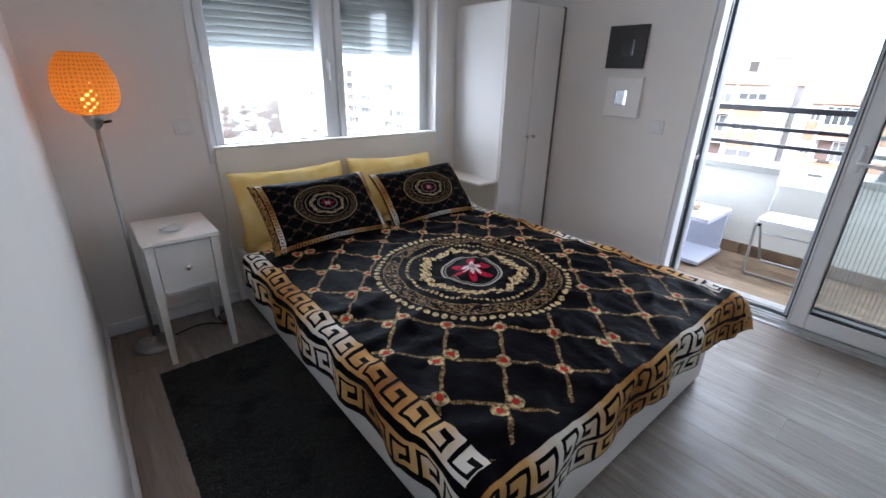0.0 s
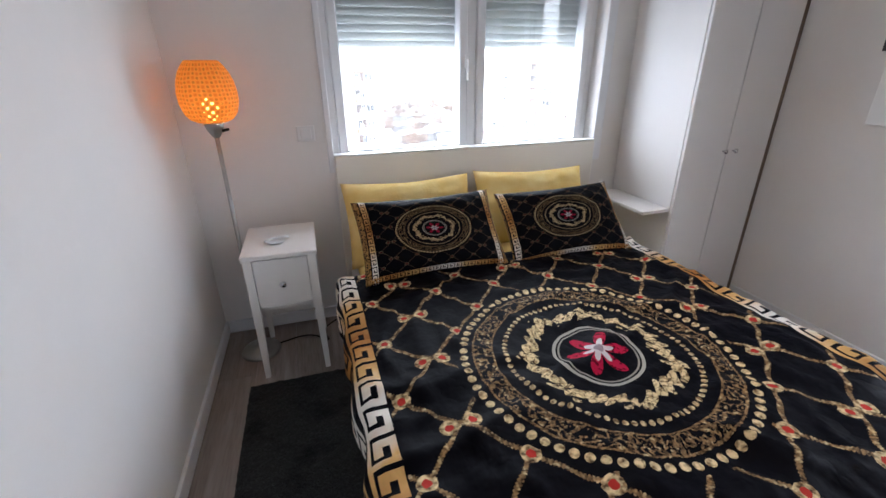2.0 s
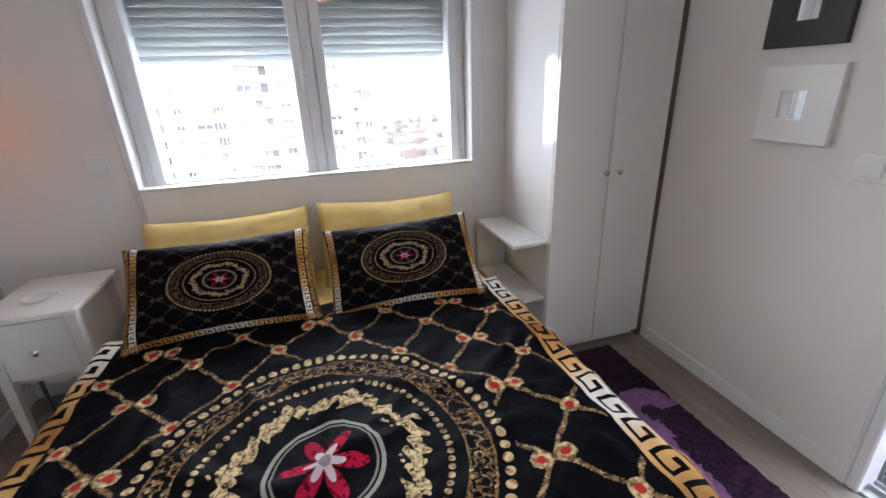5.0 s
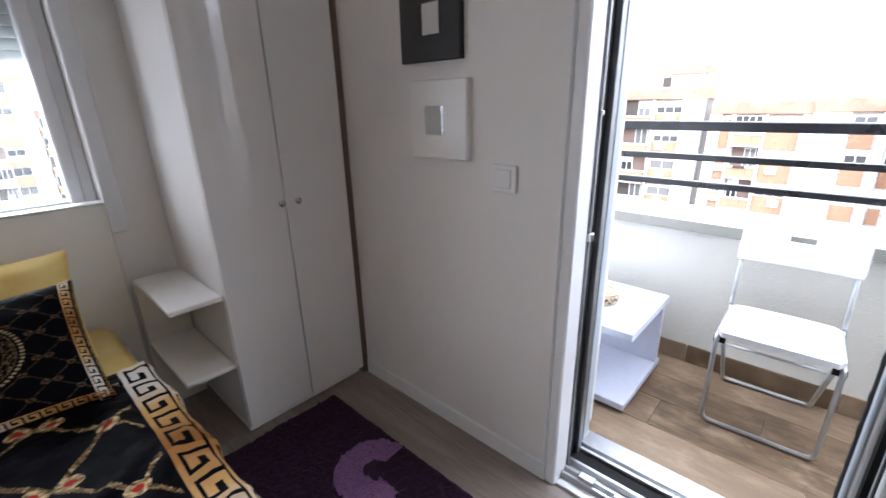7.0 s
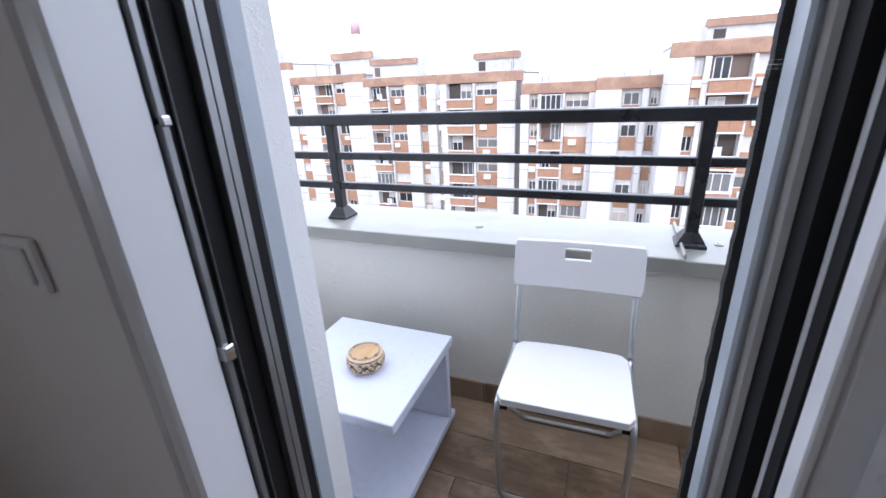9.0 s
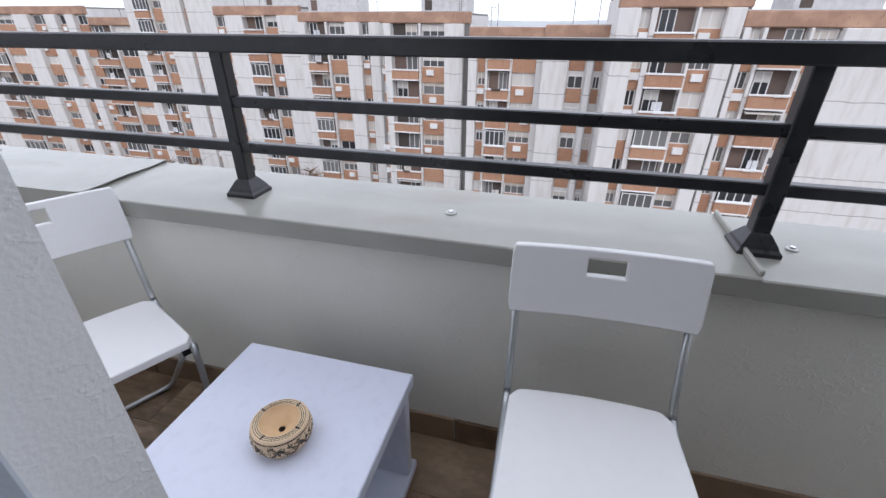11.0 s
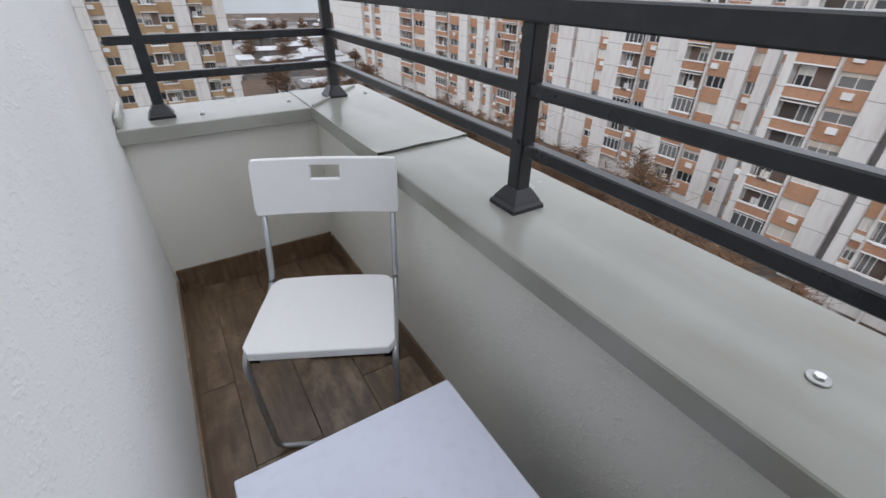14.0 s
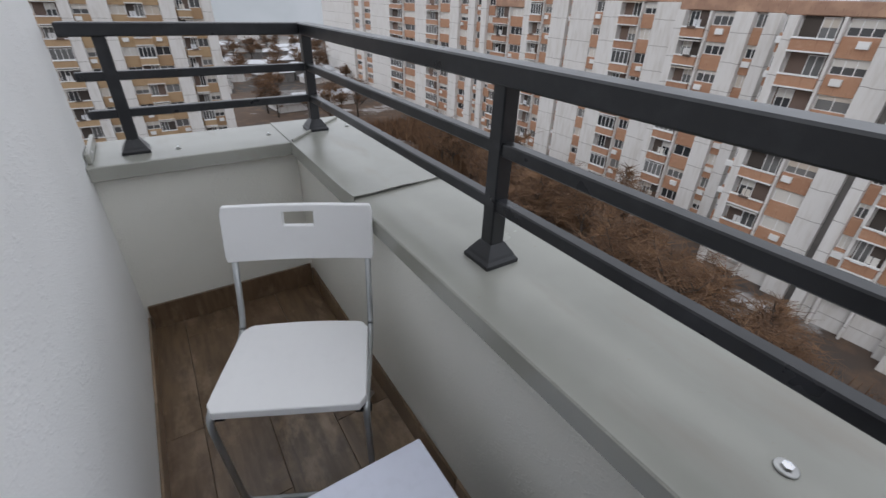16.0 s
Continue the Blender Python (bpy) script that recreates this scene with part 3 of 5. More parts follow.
part("headboard", local(boxes((-2.47, -0.835, 1.572, 1.612, 0.0, 0.99), bevel=0.006), bed), CREAM, bed)
part("headboard_cap", local(boxes((-2.47, -0.835, 1.568, 1.638, 0.9905, 0.997), bevel=0.002), bed), WHITE_WOOD, bed)
part("side_rail", local(boxes((BX0, BX0 + 0.03, BY0 + 0.03, 1.57, 0.04, 0.37), bevel=0.005), bed), WHITE_WOOD, bed)
part("side_rail", local(boxes((BX1 - 0.03, BX1, BY0 + 0.03, 1.57, 0.04, 0.37), bevel=0.005), bed), WHITE_WOOD, bed)
part("footboard", local(boxes((BX0, BX1, BY0, BY0 + 0.03, 0.02, 0.37), bevel=0.005), bed), WHITE_WOOD, bed)
for x in (BX0 + 0.05, BX1 - 0.11):
    for y in (BY0 + 0.05, 1.45):
        part("leg", local(boxes((x, x + 0.06, y, y + 0.06, 0.0, 0.05), bevel=0.003), bed), WHITE_WOOD, bed)
part("mattress", local(boxes((BX0 + 0.03, BX1 - 0.03, BY0 + 0.03, 1.56, 0.28, 0.50), bevel=0.035), bed), YELLOW, bed, "mattress in a yellow fitted sheet", True)


def soft_noise(x, y, s, seed=0.0):
    return noise.noise(Vector((x * s, y * s, seed)))


def duvet_mesh():
    """A sheet laid over the bed: flat on top, rounded over the edges, hanging at the sides and the foot."""
    bm = bmesh.new()
    uvl = bm.loops.layers.uv.new("UVMap")
    cx, cy, top = -1.757, 0.158, 0.532
    u0, u1, v0, v1, step = -0.955, 0.925, -1.07, 0.86, 0.02
    nu, nv = int((u1 - u0) / step), int((v1 - v0) / step)

    def fall(d, r):
        """Arc length past an edge to (outwards, down)."""
        if d <= 0:
            return 0.0, 0.0
        if d < r * math.pi / 2:
            a = d / r
            return r * math.sin(a), r * (1 - math.cos(a))
        return r, r + d - r * math.pi / 2

    grid = []
    for j in range(nv + 1):
        row = []
        for i in range(nu + 1):
            u, v = u0 + (u1 - u0) * i / nu, v0 + (v1 - v0) * j / nv
            el, er, ef = -0.745, 0.80, -0.835
            r = 0.05
            ol, dl = fall(el - u, r)
            orr, dr = fall(u - er, r)
            of, df = fall(ef - v, r)
            x = cx + min(max(u, el), er) - ol + orr
            y = cy + max(v, ef) - of
            drop = max(dl, dr, df)
            # a corner hangs out, not down twice
            if (dl > 0 or dr > 0) and df > 0:
                k = 0.5 * min(max(dl, dr), df)
                x += k * 0.4 if dr > 0 else -k * 0.9
                y -= k * (0.55 if dr > 0 else 0.9)
                drop = max(max(dl, dr), df) * (0.92 if dr > 0 else 0.95)
            flare = max(0.0, min(1.0, (u - er + 0.22) / 0.33)) ** 2 * df
            x += 0.12 * flare
            y -= 0.26 * flare
            ripple = 0.010 * soft_noise(u, v, 4.0) + 0.006 * soft_noise(u, v * 0.5, 11.0, 3.0)
            ripple += 0.014 * max(0.0, 1 - abs(soft_noise(u * 0.6 + v, v * 0.35 - u * 0.5, 2.6, 6.0)) * 5) ** 2
            ripple += 0.010 * max(0.0, 1 - abs(soft_noise(u - v * 0.6, v + u * 0.2, 2.2, 12.0)) * 5) ** 2
            ripple += 0.012 * max(0.0, 1 - abs(soft_noise(u * 0.4 - v * 0.9, v * 0.3 + u * 0.8, 4.2, 21.0)) * 6) ** 2
            ripple += 0.006 * max(0.0, 1 - abs(soft_noise(u + v * 0.3, v * 0.8 - u * 0.3, 7.0, 31.0)) * 5)
            edge = min(u - el, er - u, v - ef)
            z = top + ripple - drop + 0.012 * max(0.0, min(1.0, edge / 0.3))
            hang = min(1.0, drop / 0.08)
            fold = 0.016 * math.sin(v * 21 + 2 * soft_noise(u, v, 3, 7)) + 0.01 * soft_noise(u, v, 9, 2)
            fold_f = 0.012 * math.sin(u * 19 + 2 * soft_noise(u, v, 3, 5)) + 0.01 * soft_noise(u, v, 9, 4)
            if dl > 0:
                x -= hang * fold
            if dr > 0:
                x += hang * fold
            if df > 0:
                y -= hang * fold_f
            row.append((bm.verts.new((x, y, z)), u, v))
        grid.append(row)
    for j in range(nv):
        for i in range(nu):
            q = (grid[j][i], grid[j][i + 1], grid[j + 1][i + 1], grid[j + 1][i])
            f = bm.faces.new([a[0] for a in q])
            for lp, a in zip(f.loops, q):
                lp[uvl].uv = (a[1], a[2])
    return bm


duvet = single("duvet", duvet_mesh(), DUVET, "black duvet cover with gold chains, medallion and key borders", "duvet", smooth=True)
sol = duvet.modifiers.new("thickness", "SOLIDIFY")
sol.thickness, sol.offset = 0.012, -1


def pillow_mesh(w, h, puff, seed, frill=0.0):
    """A stuffed case lying in its own xy plane; UV in metres from its middle."""
    bm = bmesh.new()
    uvl = bm.loops.layers.uv.new("UVMap")
    n = 28
    both = []
    for side in (1, -1):
        g = []
        for j in range(n + 1):
            row = []
            for i in range(n + 1):
                a, b = 2 * i / n - 1, 2 * j / n - 1
                full = max(0.0, (1 - abs(a) ** 3.2) * (1 - abs(b) ** 3.2)) ** 0.55
                pinch = 1 - 0.05 * (1 - abs(a)) * abs(b) - 0.0 * a
                x = a * w / 2 * (1 - 0.045 * (1 - b * b) * abs(a) ** 3)
                y = b * h / 2 * (1 - 0.06 * (1 - a * a) * abs(b) ** 3) * pinch
                z = side * puff * full * (1 + 0.12 * soft_noise(a, b, 2.2, seed)) + 0.010 * soft_noise(a, b, 5, seed + 9) * full
                row.append((bm.verts.new((x, y, z)), a * w / 2, b * h / 2))
            g.append(row)
        for j in range(n):
            for i in range(n):
                q = (g[j][i], g[j][i + 1], g[j + 1][i + 1], g[j + 1][i])
                if side < 0:
                    q = q[::-1]
                f = bm.faces.new([k[0] for k in q])
                for lp, k in zip(f.loops, q):
                    lp[uvl].uv = (k[1], k[2])
        both.append(g)
    bmesh.ops.remove_doubles(bm, verts=bm.verts, dist=0.0008)
    return bm


def put_pillow(name, mat, label, w, h, puff, seed, m):
    ob = single(name, pillow_mesh(w, h, puff, seed), mat, label, "pillow", smooth=True)
    ob.matrix_world = m
    return ob


put_pillow("pillow", PILLOW, "black printed pillow with a gold medallion, leaning on a yellow pillow", 0.70, 0.42, 0.075, 1, pose(-2.085, 1.03, 0.695, 46, 0, 2))
put_pillow("pillow", PILLOW, "black printed pillow with a gold medallion, leaning on a yellow pillow", 0.66, 0.42, 0.08, 2, pose(-1.365, 1.04, 0.675, 44, -2, -3))
put_pillow("pillow", YELLOW, "plain yellow pillow standing against the headboard", 0.72, 0.46, 0.075, 3, pose(-2.10, 1.36, 0.665, 62, 0, 1))
put_pillow("pillow", YELLOW, "plain yellow pillow standing against the headboard", 0.70, 0.46, 0.075, 4, pose(-1.36, 1.37, 0.665, 62, 1, -2))

# ---- nightstand ----
ns = thing("nightstand", "white painted bedside table with one drawer", "nightstand", (-2.784, 1.29, 0))
part("top", boxes((-0.166, 0.166, -0.205, 0.205, 0.643, 0.665), bevel=0.004), WHITE_WOOD, ns)
part("body", boxes((-0.122, -0.106, -0.16, 0.19, 0.39, 0.643), (0.106, 0.122, -0.16, 0.19, 0.39, 0.643), (-0.106, 0.106, 0.175, 0.19, 0.39, 0.643), (-0.106, 0.106, -0.18, 0.175, 0.375, 0.39)), WHITE_WOOD, ns)
dr = part("drawer", boxes((-0.119, 0.119, -0.192, -0.174, 0.395, 0.636), bevel=0.003), WHITE_WOOD, ns)
kb = lathe([(0.006, 0), (0.006, 0.012), (0.014, 0.016), (0.016, 0.024), (0.010, 0.03), (0.001, 0.032)], 16)
bmesh.ops.rotate(kb, matrix=Euler((radians(90), 0, 0)).to_matrix(), verts=kb.verts)
bmesh.ops.translate(kb, vec=(0, -0.192, 0.515), verts=kb.verts)
part("knob", kb, CHROME, dr, "round chrome knob", True)
for sx in (-1, 1):
    for sy in (-1, 1):
        bm = bmesh.new()
        vs = []
        for z, w in ((0.643, 0.036), (0.37, 0.036), (0.0, 0.024)):
            x0, y0 = sx * 0.158, sy * 0.195
            vs.append([bm.verts.new((x0 - sx * a * w, y0 - sy * b * w, z)) for a, b in ((0, 0), (1, 0), (1, 1), (0, 1))])
        for a, b in zip(vs, vs[1:]):
            for k in range(4):
                bm.faces.new((a[k], a[(k + 1) % 4], b[(k + 1) % 4], b[k]))
        bm.faces.new(vs[0])
        bm.faces.new(vs[-1][::-1])
        part("leg", bm, WHITE_WOOD, ns)

trinket = thing("trinket_dish", "small clear glass dish on the bedside table", "dish", (-2.80, 1.23, 0.665))
part("bowl", lathe([(0.028, 0), (0.038, 0.006), (0.045, 0.014), (0.042, 0.013), (0.034, 0.007), (0.02, 0.004)], 20), PLASTIC, trinket, "", True)
part("rim_wing", tube(rounded([(-0.05, 0.0, 0.012), (0.0, 0.045, 0.02), (0.06, 0.02, 0.016)], 0.04), 0.006, 8), PLASTIC, trinket, "", True)

# ---- floor lamp ----
m = Mat("woven_paper", (0.62, 0.27, 0.05), 0.8)
X, Y, Z = m.xyz()
around = Y.op("ARCTAN2", X)
weave = (around * 20 + (m.noise(14, 2) - 0.5) * 3.0).op("SINE") * (Z * 190 + (m.noise(20, 2) - 0.5) * 2.5).op("SINE")
open_w = m.ramp(weave + (m.noise(60, 2) - 0.5) * 0.3, 0.35, 0.7)
m.bump(weave, 0.6, 0.004)
m.mix((0.86, 0.46, 0.11), open_w)
m.mix((0.46, 0.18, 0.03), m.ramp(weave, 0.0, -0.9))
m.done()
tr = m.t.nodes.new("ShaderNodeBsdfTranslucent")
m.t.links.new(m.color, tr.inputs["Color"])
clear = m.t.nodes.new("ShaderNodeBsdfTransparent")
clear.inputs["Color"].default_value = (1, 0.6, 0.2, 1)
mx, mx2 = m.t.nodes.new("ShaderNodeMixShader"), m.t.nodes.new("ShaderNodeMixShader")
mx.inputs[0].default_value = 0.5
m.t.links.new(m.b.outputs[0], mx.inputs[1])
m.t.links.new(tr.outputs[0], mx.inputs[2])
m.t.links.new((open_w * 0.62).sock, mx2.inputs[0])
m.t.links.new(mx.outputs[0], mx2.inputs[1])
m.t.links.new(clear.outputs[0], mx2.inputs[2])
m.t.links.new(mx2.outputs[0], m.t.nodes["Material Output"].inputs[0])
SHADE = m.m
lamp = thing("floor_lamp", "lit floor lamp with an orange woven shade on a steel pole", "floor lamp", (-2.98, 1.35, 0))
part("base", lathe([(0.10, 0.0), (0.102, 0.006), (0.095, 0.02), (0.06, 0.034), (0.02, 0.042), (0.012, 0.06)], 32), STEEL, lamp, "", True)
part("pole", tube([(0, 0, 0.05), (0, 0, 1.17)], 0.0095, 12), STEEL, lamp, "", True)
cup = part("cup", lathe([(0.012, 1.15), (0.02, 1.16), (0.034, 1.185), (0.042, 1.21), (0.036, 1.222)], 24), STEEL, lamp, "", True)
part("switch", tube([(0.03, -0.01, 1.18), (0.058, -0.02, 1.186)], 0.006, 8), RUBBER, cup)
bm = bmesh.new()
prof = [(0.066, -0.131), (0.094, -0.119), (0.116, -0.092), (0.129, -0.045), (0.130, 0.0), (0.122, 0.045), (0.106, 0.085), (0.086, 0.115), (0.070, 0.131)]
rings = [[bm.verts.new((0.91 * r * math.cos(k * math.tau / 48), 0.91 * r * math.sin(k * math.tau / 48), 0.95 * z)) for k in range(48)] for r, z in prof]
for a, b in zip(rings, rings[1:]):
    for k in range(48):
        bm.faces.new((a[k], a[(k + 1) % 48], b[(k + 1) % 48], b[k]))
shade = part("shade", bm, SHADE, lamp, "glowing orange woven shade", True)
shade.location.z = 1.342
m = Mat("lit_bulb", (1, 0.8, 0.5), 0.4)
m.b.inputs["Emission Color"].default_value, m.b.inputs["Emission Strength"].default_value = (1, 0.62, 0.25, 1), 2.5
BULB = m.done()
part("bulb", lathe([(0.012, 1.222), (0.02, 1.24), (0.032, 1.27), (0.03, 1.295), (0.015, 1.315), (0.002, 1.32)], 20), BULB, lamp, "lit bulb", True)
cable = single("lamp_cable", tube(rounded([(-2.90, 1.38, 0.006), (-2.72, 1.44, 0.006), (-2.60, 1.30, 0.006), (-2.66, 1.45, 0.006), (-2.55, 1.55, 0.006)], 0.1), 0.004, 6), RUBBER,
               "thin black cable lying on the floor", "cable", smooth=True)

# ---- pendant lamp over the bed ----
pend = thing("pendant_lamp", "warm lit pendant lamp with a cream shade", "pendant lamp", (-1.485, -0.06, CEIL))
m = Mat("cream_shade", (0.85, 0.70, 0.5), 0.8)
m.mix((0.8, 0.62, 0.42), m.ramp(m.noise(60, 2), 0.4, 0.7))
m.b.inputs["Emission Color"].default_value, m.b.inputs["Emission Strength"].default_value = (1, 0.66, 0.36, 1), 0.35
CREAM_SHADE = m.done()
part("canopy", lathe([(0.05, -0.03), (0.05, -0.005), (0.02, 0.0)], 20), PLASTIC, pend, "", True)
part("cord", tube([(0, 0, -0.03), (0, 0, -0.30)], 0.004, 8), PLASTIC, pend)
bm = bmesh.new()
rings = [[bm.verts.new((r * math.cos(k * math.tau / 40), r * math.sin(k * math.tau / 40), z)) for k in range(40)] for r, z in ((0.06, -0.27), (0.11, -0.29), (0.145, -0.34), (0.16, -0.42), (0.155, -0.45), (0.13, -0.468))]
for a, b in zip(rings, rings[1:]):
    for k in range(40):
        bm.faces.new((a[k], a[(k + 1) % 40], b[(k + 1) % 40], b[k]))
part("shade", bm, CREAM_SHADE, pend, "", True)

# ---- wardrobe and corner shelf ----
wd = thing("wardrobe", "tall narrow gloss white wardrobe with two doors", "wardrobe", (-0.33, 1.33, 0))
part("carcass", local(boxes((-0.632, -0.035, 1.075, 1.595, 0.045, 1.885), bevel=0.003), wd), GLOSS_WHITE, wd)
part("plinth", local(boxes((-0.625, -0.04, 1.09, 1.59, 0.0, 0.045)), wd), WHITE_WOOD, wd)
for x0, x1, kx in ((-0.632, -0.338, -0.362), (-0.334, -0.036, -0.290)):
    dd = part("door", local(boxes((x0, x1, 1.052, 1.072, 0.042, 1.886), bevel=0.003), wd), GLOSS_WHITE, wd, "gloss white door")
    kb = lathe([(0.005, 0), (0.005, 0.012), (0.012, 0.017), (0.013, 0.024), (0.001, 0.028)], 14)
    bmesh.ops.rotate(kb, matrix=Euler((radians(90), 0, 0)).to_matrix(), verts=kb.verts)
    bmesh.ops.translate(kb, vec=(kx, 1.052, 0.977), verts=kb.verts)
    part("knob", local(kb, wd), CHROME, dd, "small round chrome knob", True)
single("wall_gap_strip", boxes((-0.03, -0.001, 1.06, 1.07, 0.0, 1.9)), DARK_GAP, "dark brown strip set in the gap between wardrobe and wall", "filler strip")
for z, w in ((0.638, 0.02), (0.333, 0.02)):
    sh = thing("wall_shelf", "small white wall shelf beside the wardrobe", "shelf", (-0.727, 1.33, z), group="shelves beside the wardrobe")
    part("board", boxes((-0.092, 0.092, -0.255, 0.22, 0, w), bevel=0.003), WHITE_WOOD, sh)
single("shelf_back_panel", boxes((-0.82, -0.636, 1.555, 1.585, 0.0, 0.637), bevel=0.002), CREAM, "cream panel behind the wall shelves", "panel")

# ---- pictures and switch on the east wall ----
def framed_mirror(y0, y1, z0, z1, my0, my1, mz0, mz1, mat, label, thick):
    f = thing("framed_mirror", label, "mirror", (0, (y0 + y1) / 2, (z0 + z1) / 2))
    bm = bmesh.new()
    loops = []
    for x, k in ((-0.001, 0.0), (-thick + 0.003, 0.0), (-thick, 0.003), (-thick, None), (-0.001, None)):
        a, b, c, d = (my0, my1, mz0, mz1) if k is None else (y0 + k, y1 - k, z0 + k, z1 - k)
        loops.append([bm.verts.new((x, *p)) for p in ((a, c), (b, c), (b, d), (a, d))])
    for p, q in zip(loops, loops[1:]):
        for k in range(4):
            bm.faces.new((p[k], p[(k + 1) % 4], q[(k + 1) % 4], q[k]))
    part("frame", local(bm, f), mat, f)
    part("mirror_glass", local(boxes((-thick + 0.008, -0.003, my0, my1, mz0, mz1)), f), MIRROR, f, "small square mirror glass")


framed_mirror(0.385, 0.662, 1.478, 1.747, 0.468, 0.567, 1.56, 1.657, DARK_WOOD, "square black frame with a small mirror, hung on the wall", 0.022)
framed_mirror(0.360, 0.625, 1.155, 1.420, 0.462, 0.551, 1.237, 1.335, WHITE_WOOD, "square white frame with a small mirror, hung on the wall", 0.022)
sw = thing("light_switch", "white square wall switch beside the balcony door", "light switch", (0, 0.218, 1.108))
part("plate", boxes((-0.010, -0.0005, -0.05, 0.05, -0.045, 0.045), bevel=0.003), PLASTIC, sw)
part("rocker", boxes((-0.015, -0.009, -0.031, 0.031, -0.031, 0.031), bevel=0.003), PLASTIC, sw)
so = thing("wall_socket", "white wall socket above the bedside table", "socket", (-2.60, 1.6, 1.116))
part("plate", boxes((-0.045, 0.045, -0.010, -0.0005, -0.04, 0.04), bevel=0.003), PLASTIC, so)
part("rocker", boxes((-0.028, 0.028, -0.014, -0.009, -0.026, 0.026), bevel=0.003), PLASTIC, so)


# ---- rugs ----
def rug(name, x0, x1, y0, y1, high, mat, label, seed):
    """Shag pile: a dense field of uneven tufts."""
    bm = bmesh.new()
    rn = random.Random(seed)
    n, k = int((x1 - x0) / 0.011), int((y1 - y0) / 0.011)
    g = []
    for j in range(k + 1):
        row = []
        for i in range(n + 1):
            x, y = x0 + (x1 - x0) * i / n, y0 + (y1 - y0) * j / k
            e = min(i, n - i, j, k - j)
            z = high * (0.45 + 0.55 * rn.random()) * (0.15 if e == 0 else 0.6 if e == 1 else 1) + 0.004 * soft_noise(x, y, 7, seed)
            j_ = 0.002 if e == 0 else 0.006
            row.append(bm.verts.new((x + rn.uniform(-j_, j_), y + rn.uniform(-j_, j_), max(0.001, z))))
        g.append(row)
    for j in range(k):
        for i in range(n):
            bm.faces.new((g[j][i], g[j][i + 1], g[j + 1][i + 1], g[j + 1][i]))
    return single(name, bm, mat, label, "rug", smooth=True)


rug("rug", -3.01, -2.36, -0.85, 1.05, 0.022, BLACK_SHAG, "black shaggy rug on the floor beside the bed", 3)
rug("rug", -0.89, -0.245, -0.35, 1.02, 0.030, PURPLE_SHAG, "deep purple shag rug with a lilac curl, beside the bed", 4)

# ---- balcony ----
FLOOR_B, CAP_Z = 0.03, 0.78
single("balcony_slab", boxes((0.30, 1.12, -3.2, 1.75, -0.25, FLOOR_B - 0.012)), GROUT, "dark tile joints on the balcony slab", "floor", "structure")
single("parapet", boxes((1.12, 1.42, -3.2, 2.03, -1.2, 0.765), (0.385, 1.12, 1.75, 2.03, -1.2, 0.765)), PARAPET_RENDER, "rough white rendered balcony parapet", "parapet", "structure")
single("balcony_end_wall", boxes((0.385, 1.45, -3.4, -3.2, -1.0, 2.4)), RENDER, "white rendered wall at the balcony's end", "wall", "structure")
cap = thing("parapet_cap", "beige-grey sheet metal cap on the parapet, stained", "coping", kind="structure")


def cap_sheet(y0, y1, lift):
    z = CAP_Z + lift
    part("cap_sheet", boxes((1.095, 1.455, y0, y1, z - 0.012, z), (1.093, 1.098, y0, y1, z - 0.052, z - 0.002), (1.452, 1.457, y0, y1, z - 0.052, z - 0.002), bevel=0.0015), CAP, cap)


cap_sheet(-3.2, -0.846, 0.0)
cap_sheet(-0.85, 1.10, 0.004)


def curled_sheet(y0, y1, lift):
    """The corner sheet: its free edge is bent up unevenly over the next one."""
    bm = bmesh.new()
    nx, ny, grid = 10, 16, []
    for j in range(ny + 1):
        y = y0 + (y1 - y0) * (j / ny) ** 1.6
        row = []
        for i in range(nx + 1):
            x = 1.093 + 0.364 * i / nx
            edge = max(0.0, 1 - (y - y0) / 0.16) ** 2
            z = CAP_Z + lift + edge * (0.002 + 0.004 * (1 - i / nx) + 0.0015 * math.sin(x * 31))
            row.append(bm.verts.new((x, y - 0.035 * (1 - i / nx) * (1 - j / ny), z)))
        grid.append(row)
    for j in range(ny):
        for i in range(nx):
            bm.faces.new((grid[j][i], grid[j][i + 1], grid[j + 1][i + 1], grid[j + 1][i]))
    for i, out in ((0, -0.001), (nx, 0.001)):
        low = [bm.verts.new((row[i].co.x + out, row[i].co.y, CAP_Z - 0.046)) for row in grid]
        for j in range(ny):
            bm.faces.new((grid[j][i], grid[j + 1][i], low[j + 1], low[j]))
    ob = part("cap_sheet", bm, CAP, cap)
    thick = ob.modifiers.new("thickness", "SOLIDIFY")
    thick.thickness, thick.offset = 0.003, -1


curled_sheet(1.05, 2.06, 0.010)
part("cap_sheet", boxes((0.386, 1.094, 1.710, 2.06, CAP_Z - 0.006, CAP_Z + 0.006), (0.386, 1.094, 1.707, 1.712, CAP_Z - 0.048, CAP_Z + 0.004), bevel=0.0015), CAP, cap)
bm = boxes((1.10, 1.45, -0.853, -0.843, CAP_Z + 0.004, CAP_Z + 0.02), bevel=0.003)
part("standing_seam", bm, CAP, cap)
bm = boxes((-0.2, 0.24, -0.005, 0.005, 0.0, 0.012), bevel=0.002)
bmesh.ops.rotate(bm, matrix=Matrix.Rotation(radians(45), 3, "Z"), verts=bm.verts)
bmesh.ops.translate(bm, vec=(1.24, 1.84, CAP_Z + 0.010), verts=bm.verts)
part("standing_seam", bm, CAP, cap)
part("seam_flap", boxes((0.389, 0.405, 1.75, 2.04, CAP_Z + 0.006, CAP_Z + 0.045), bevel=0.004), CAP, cap)


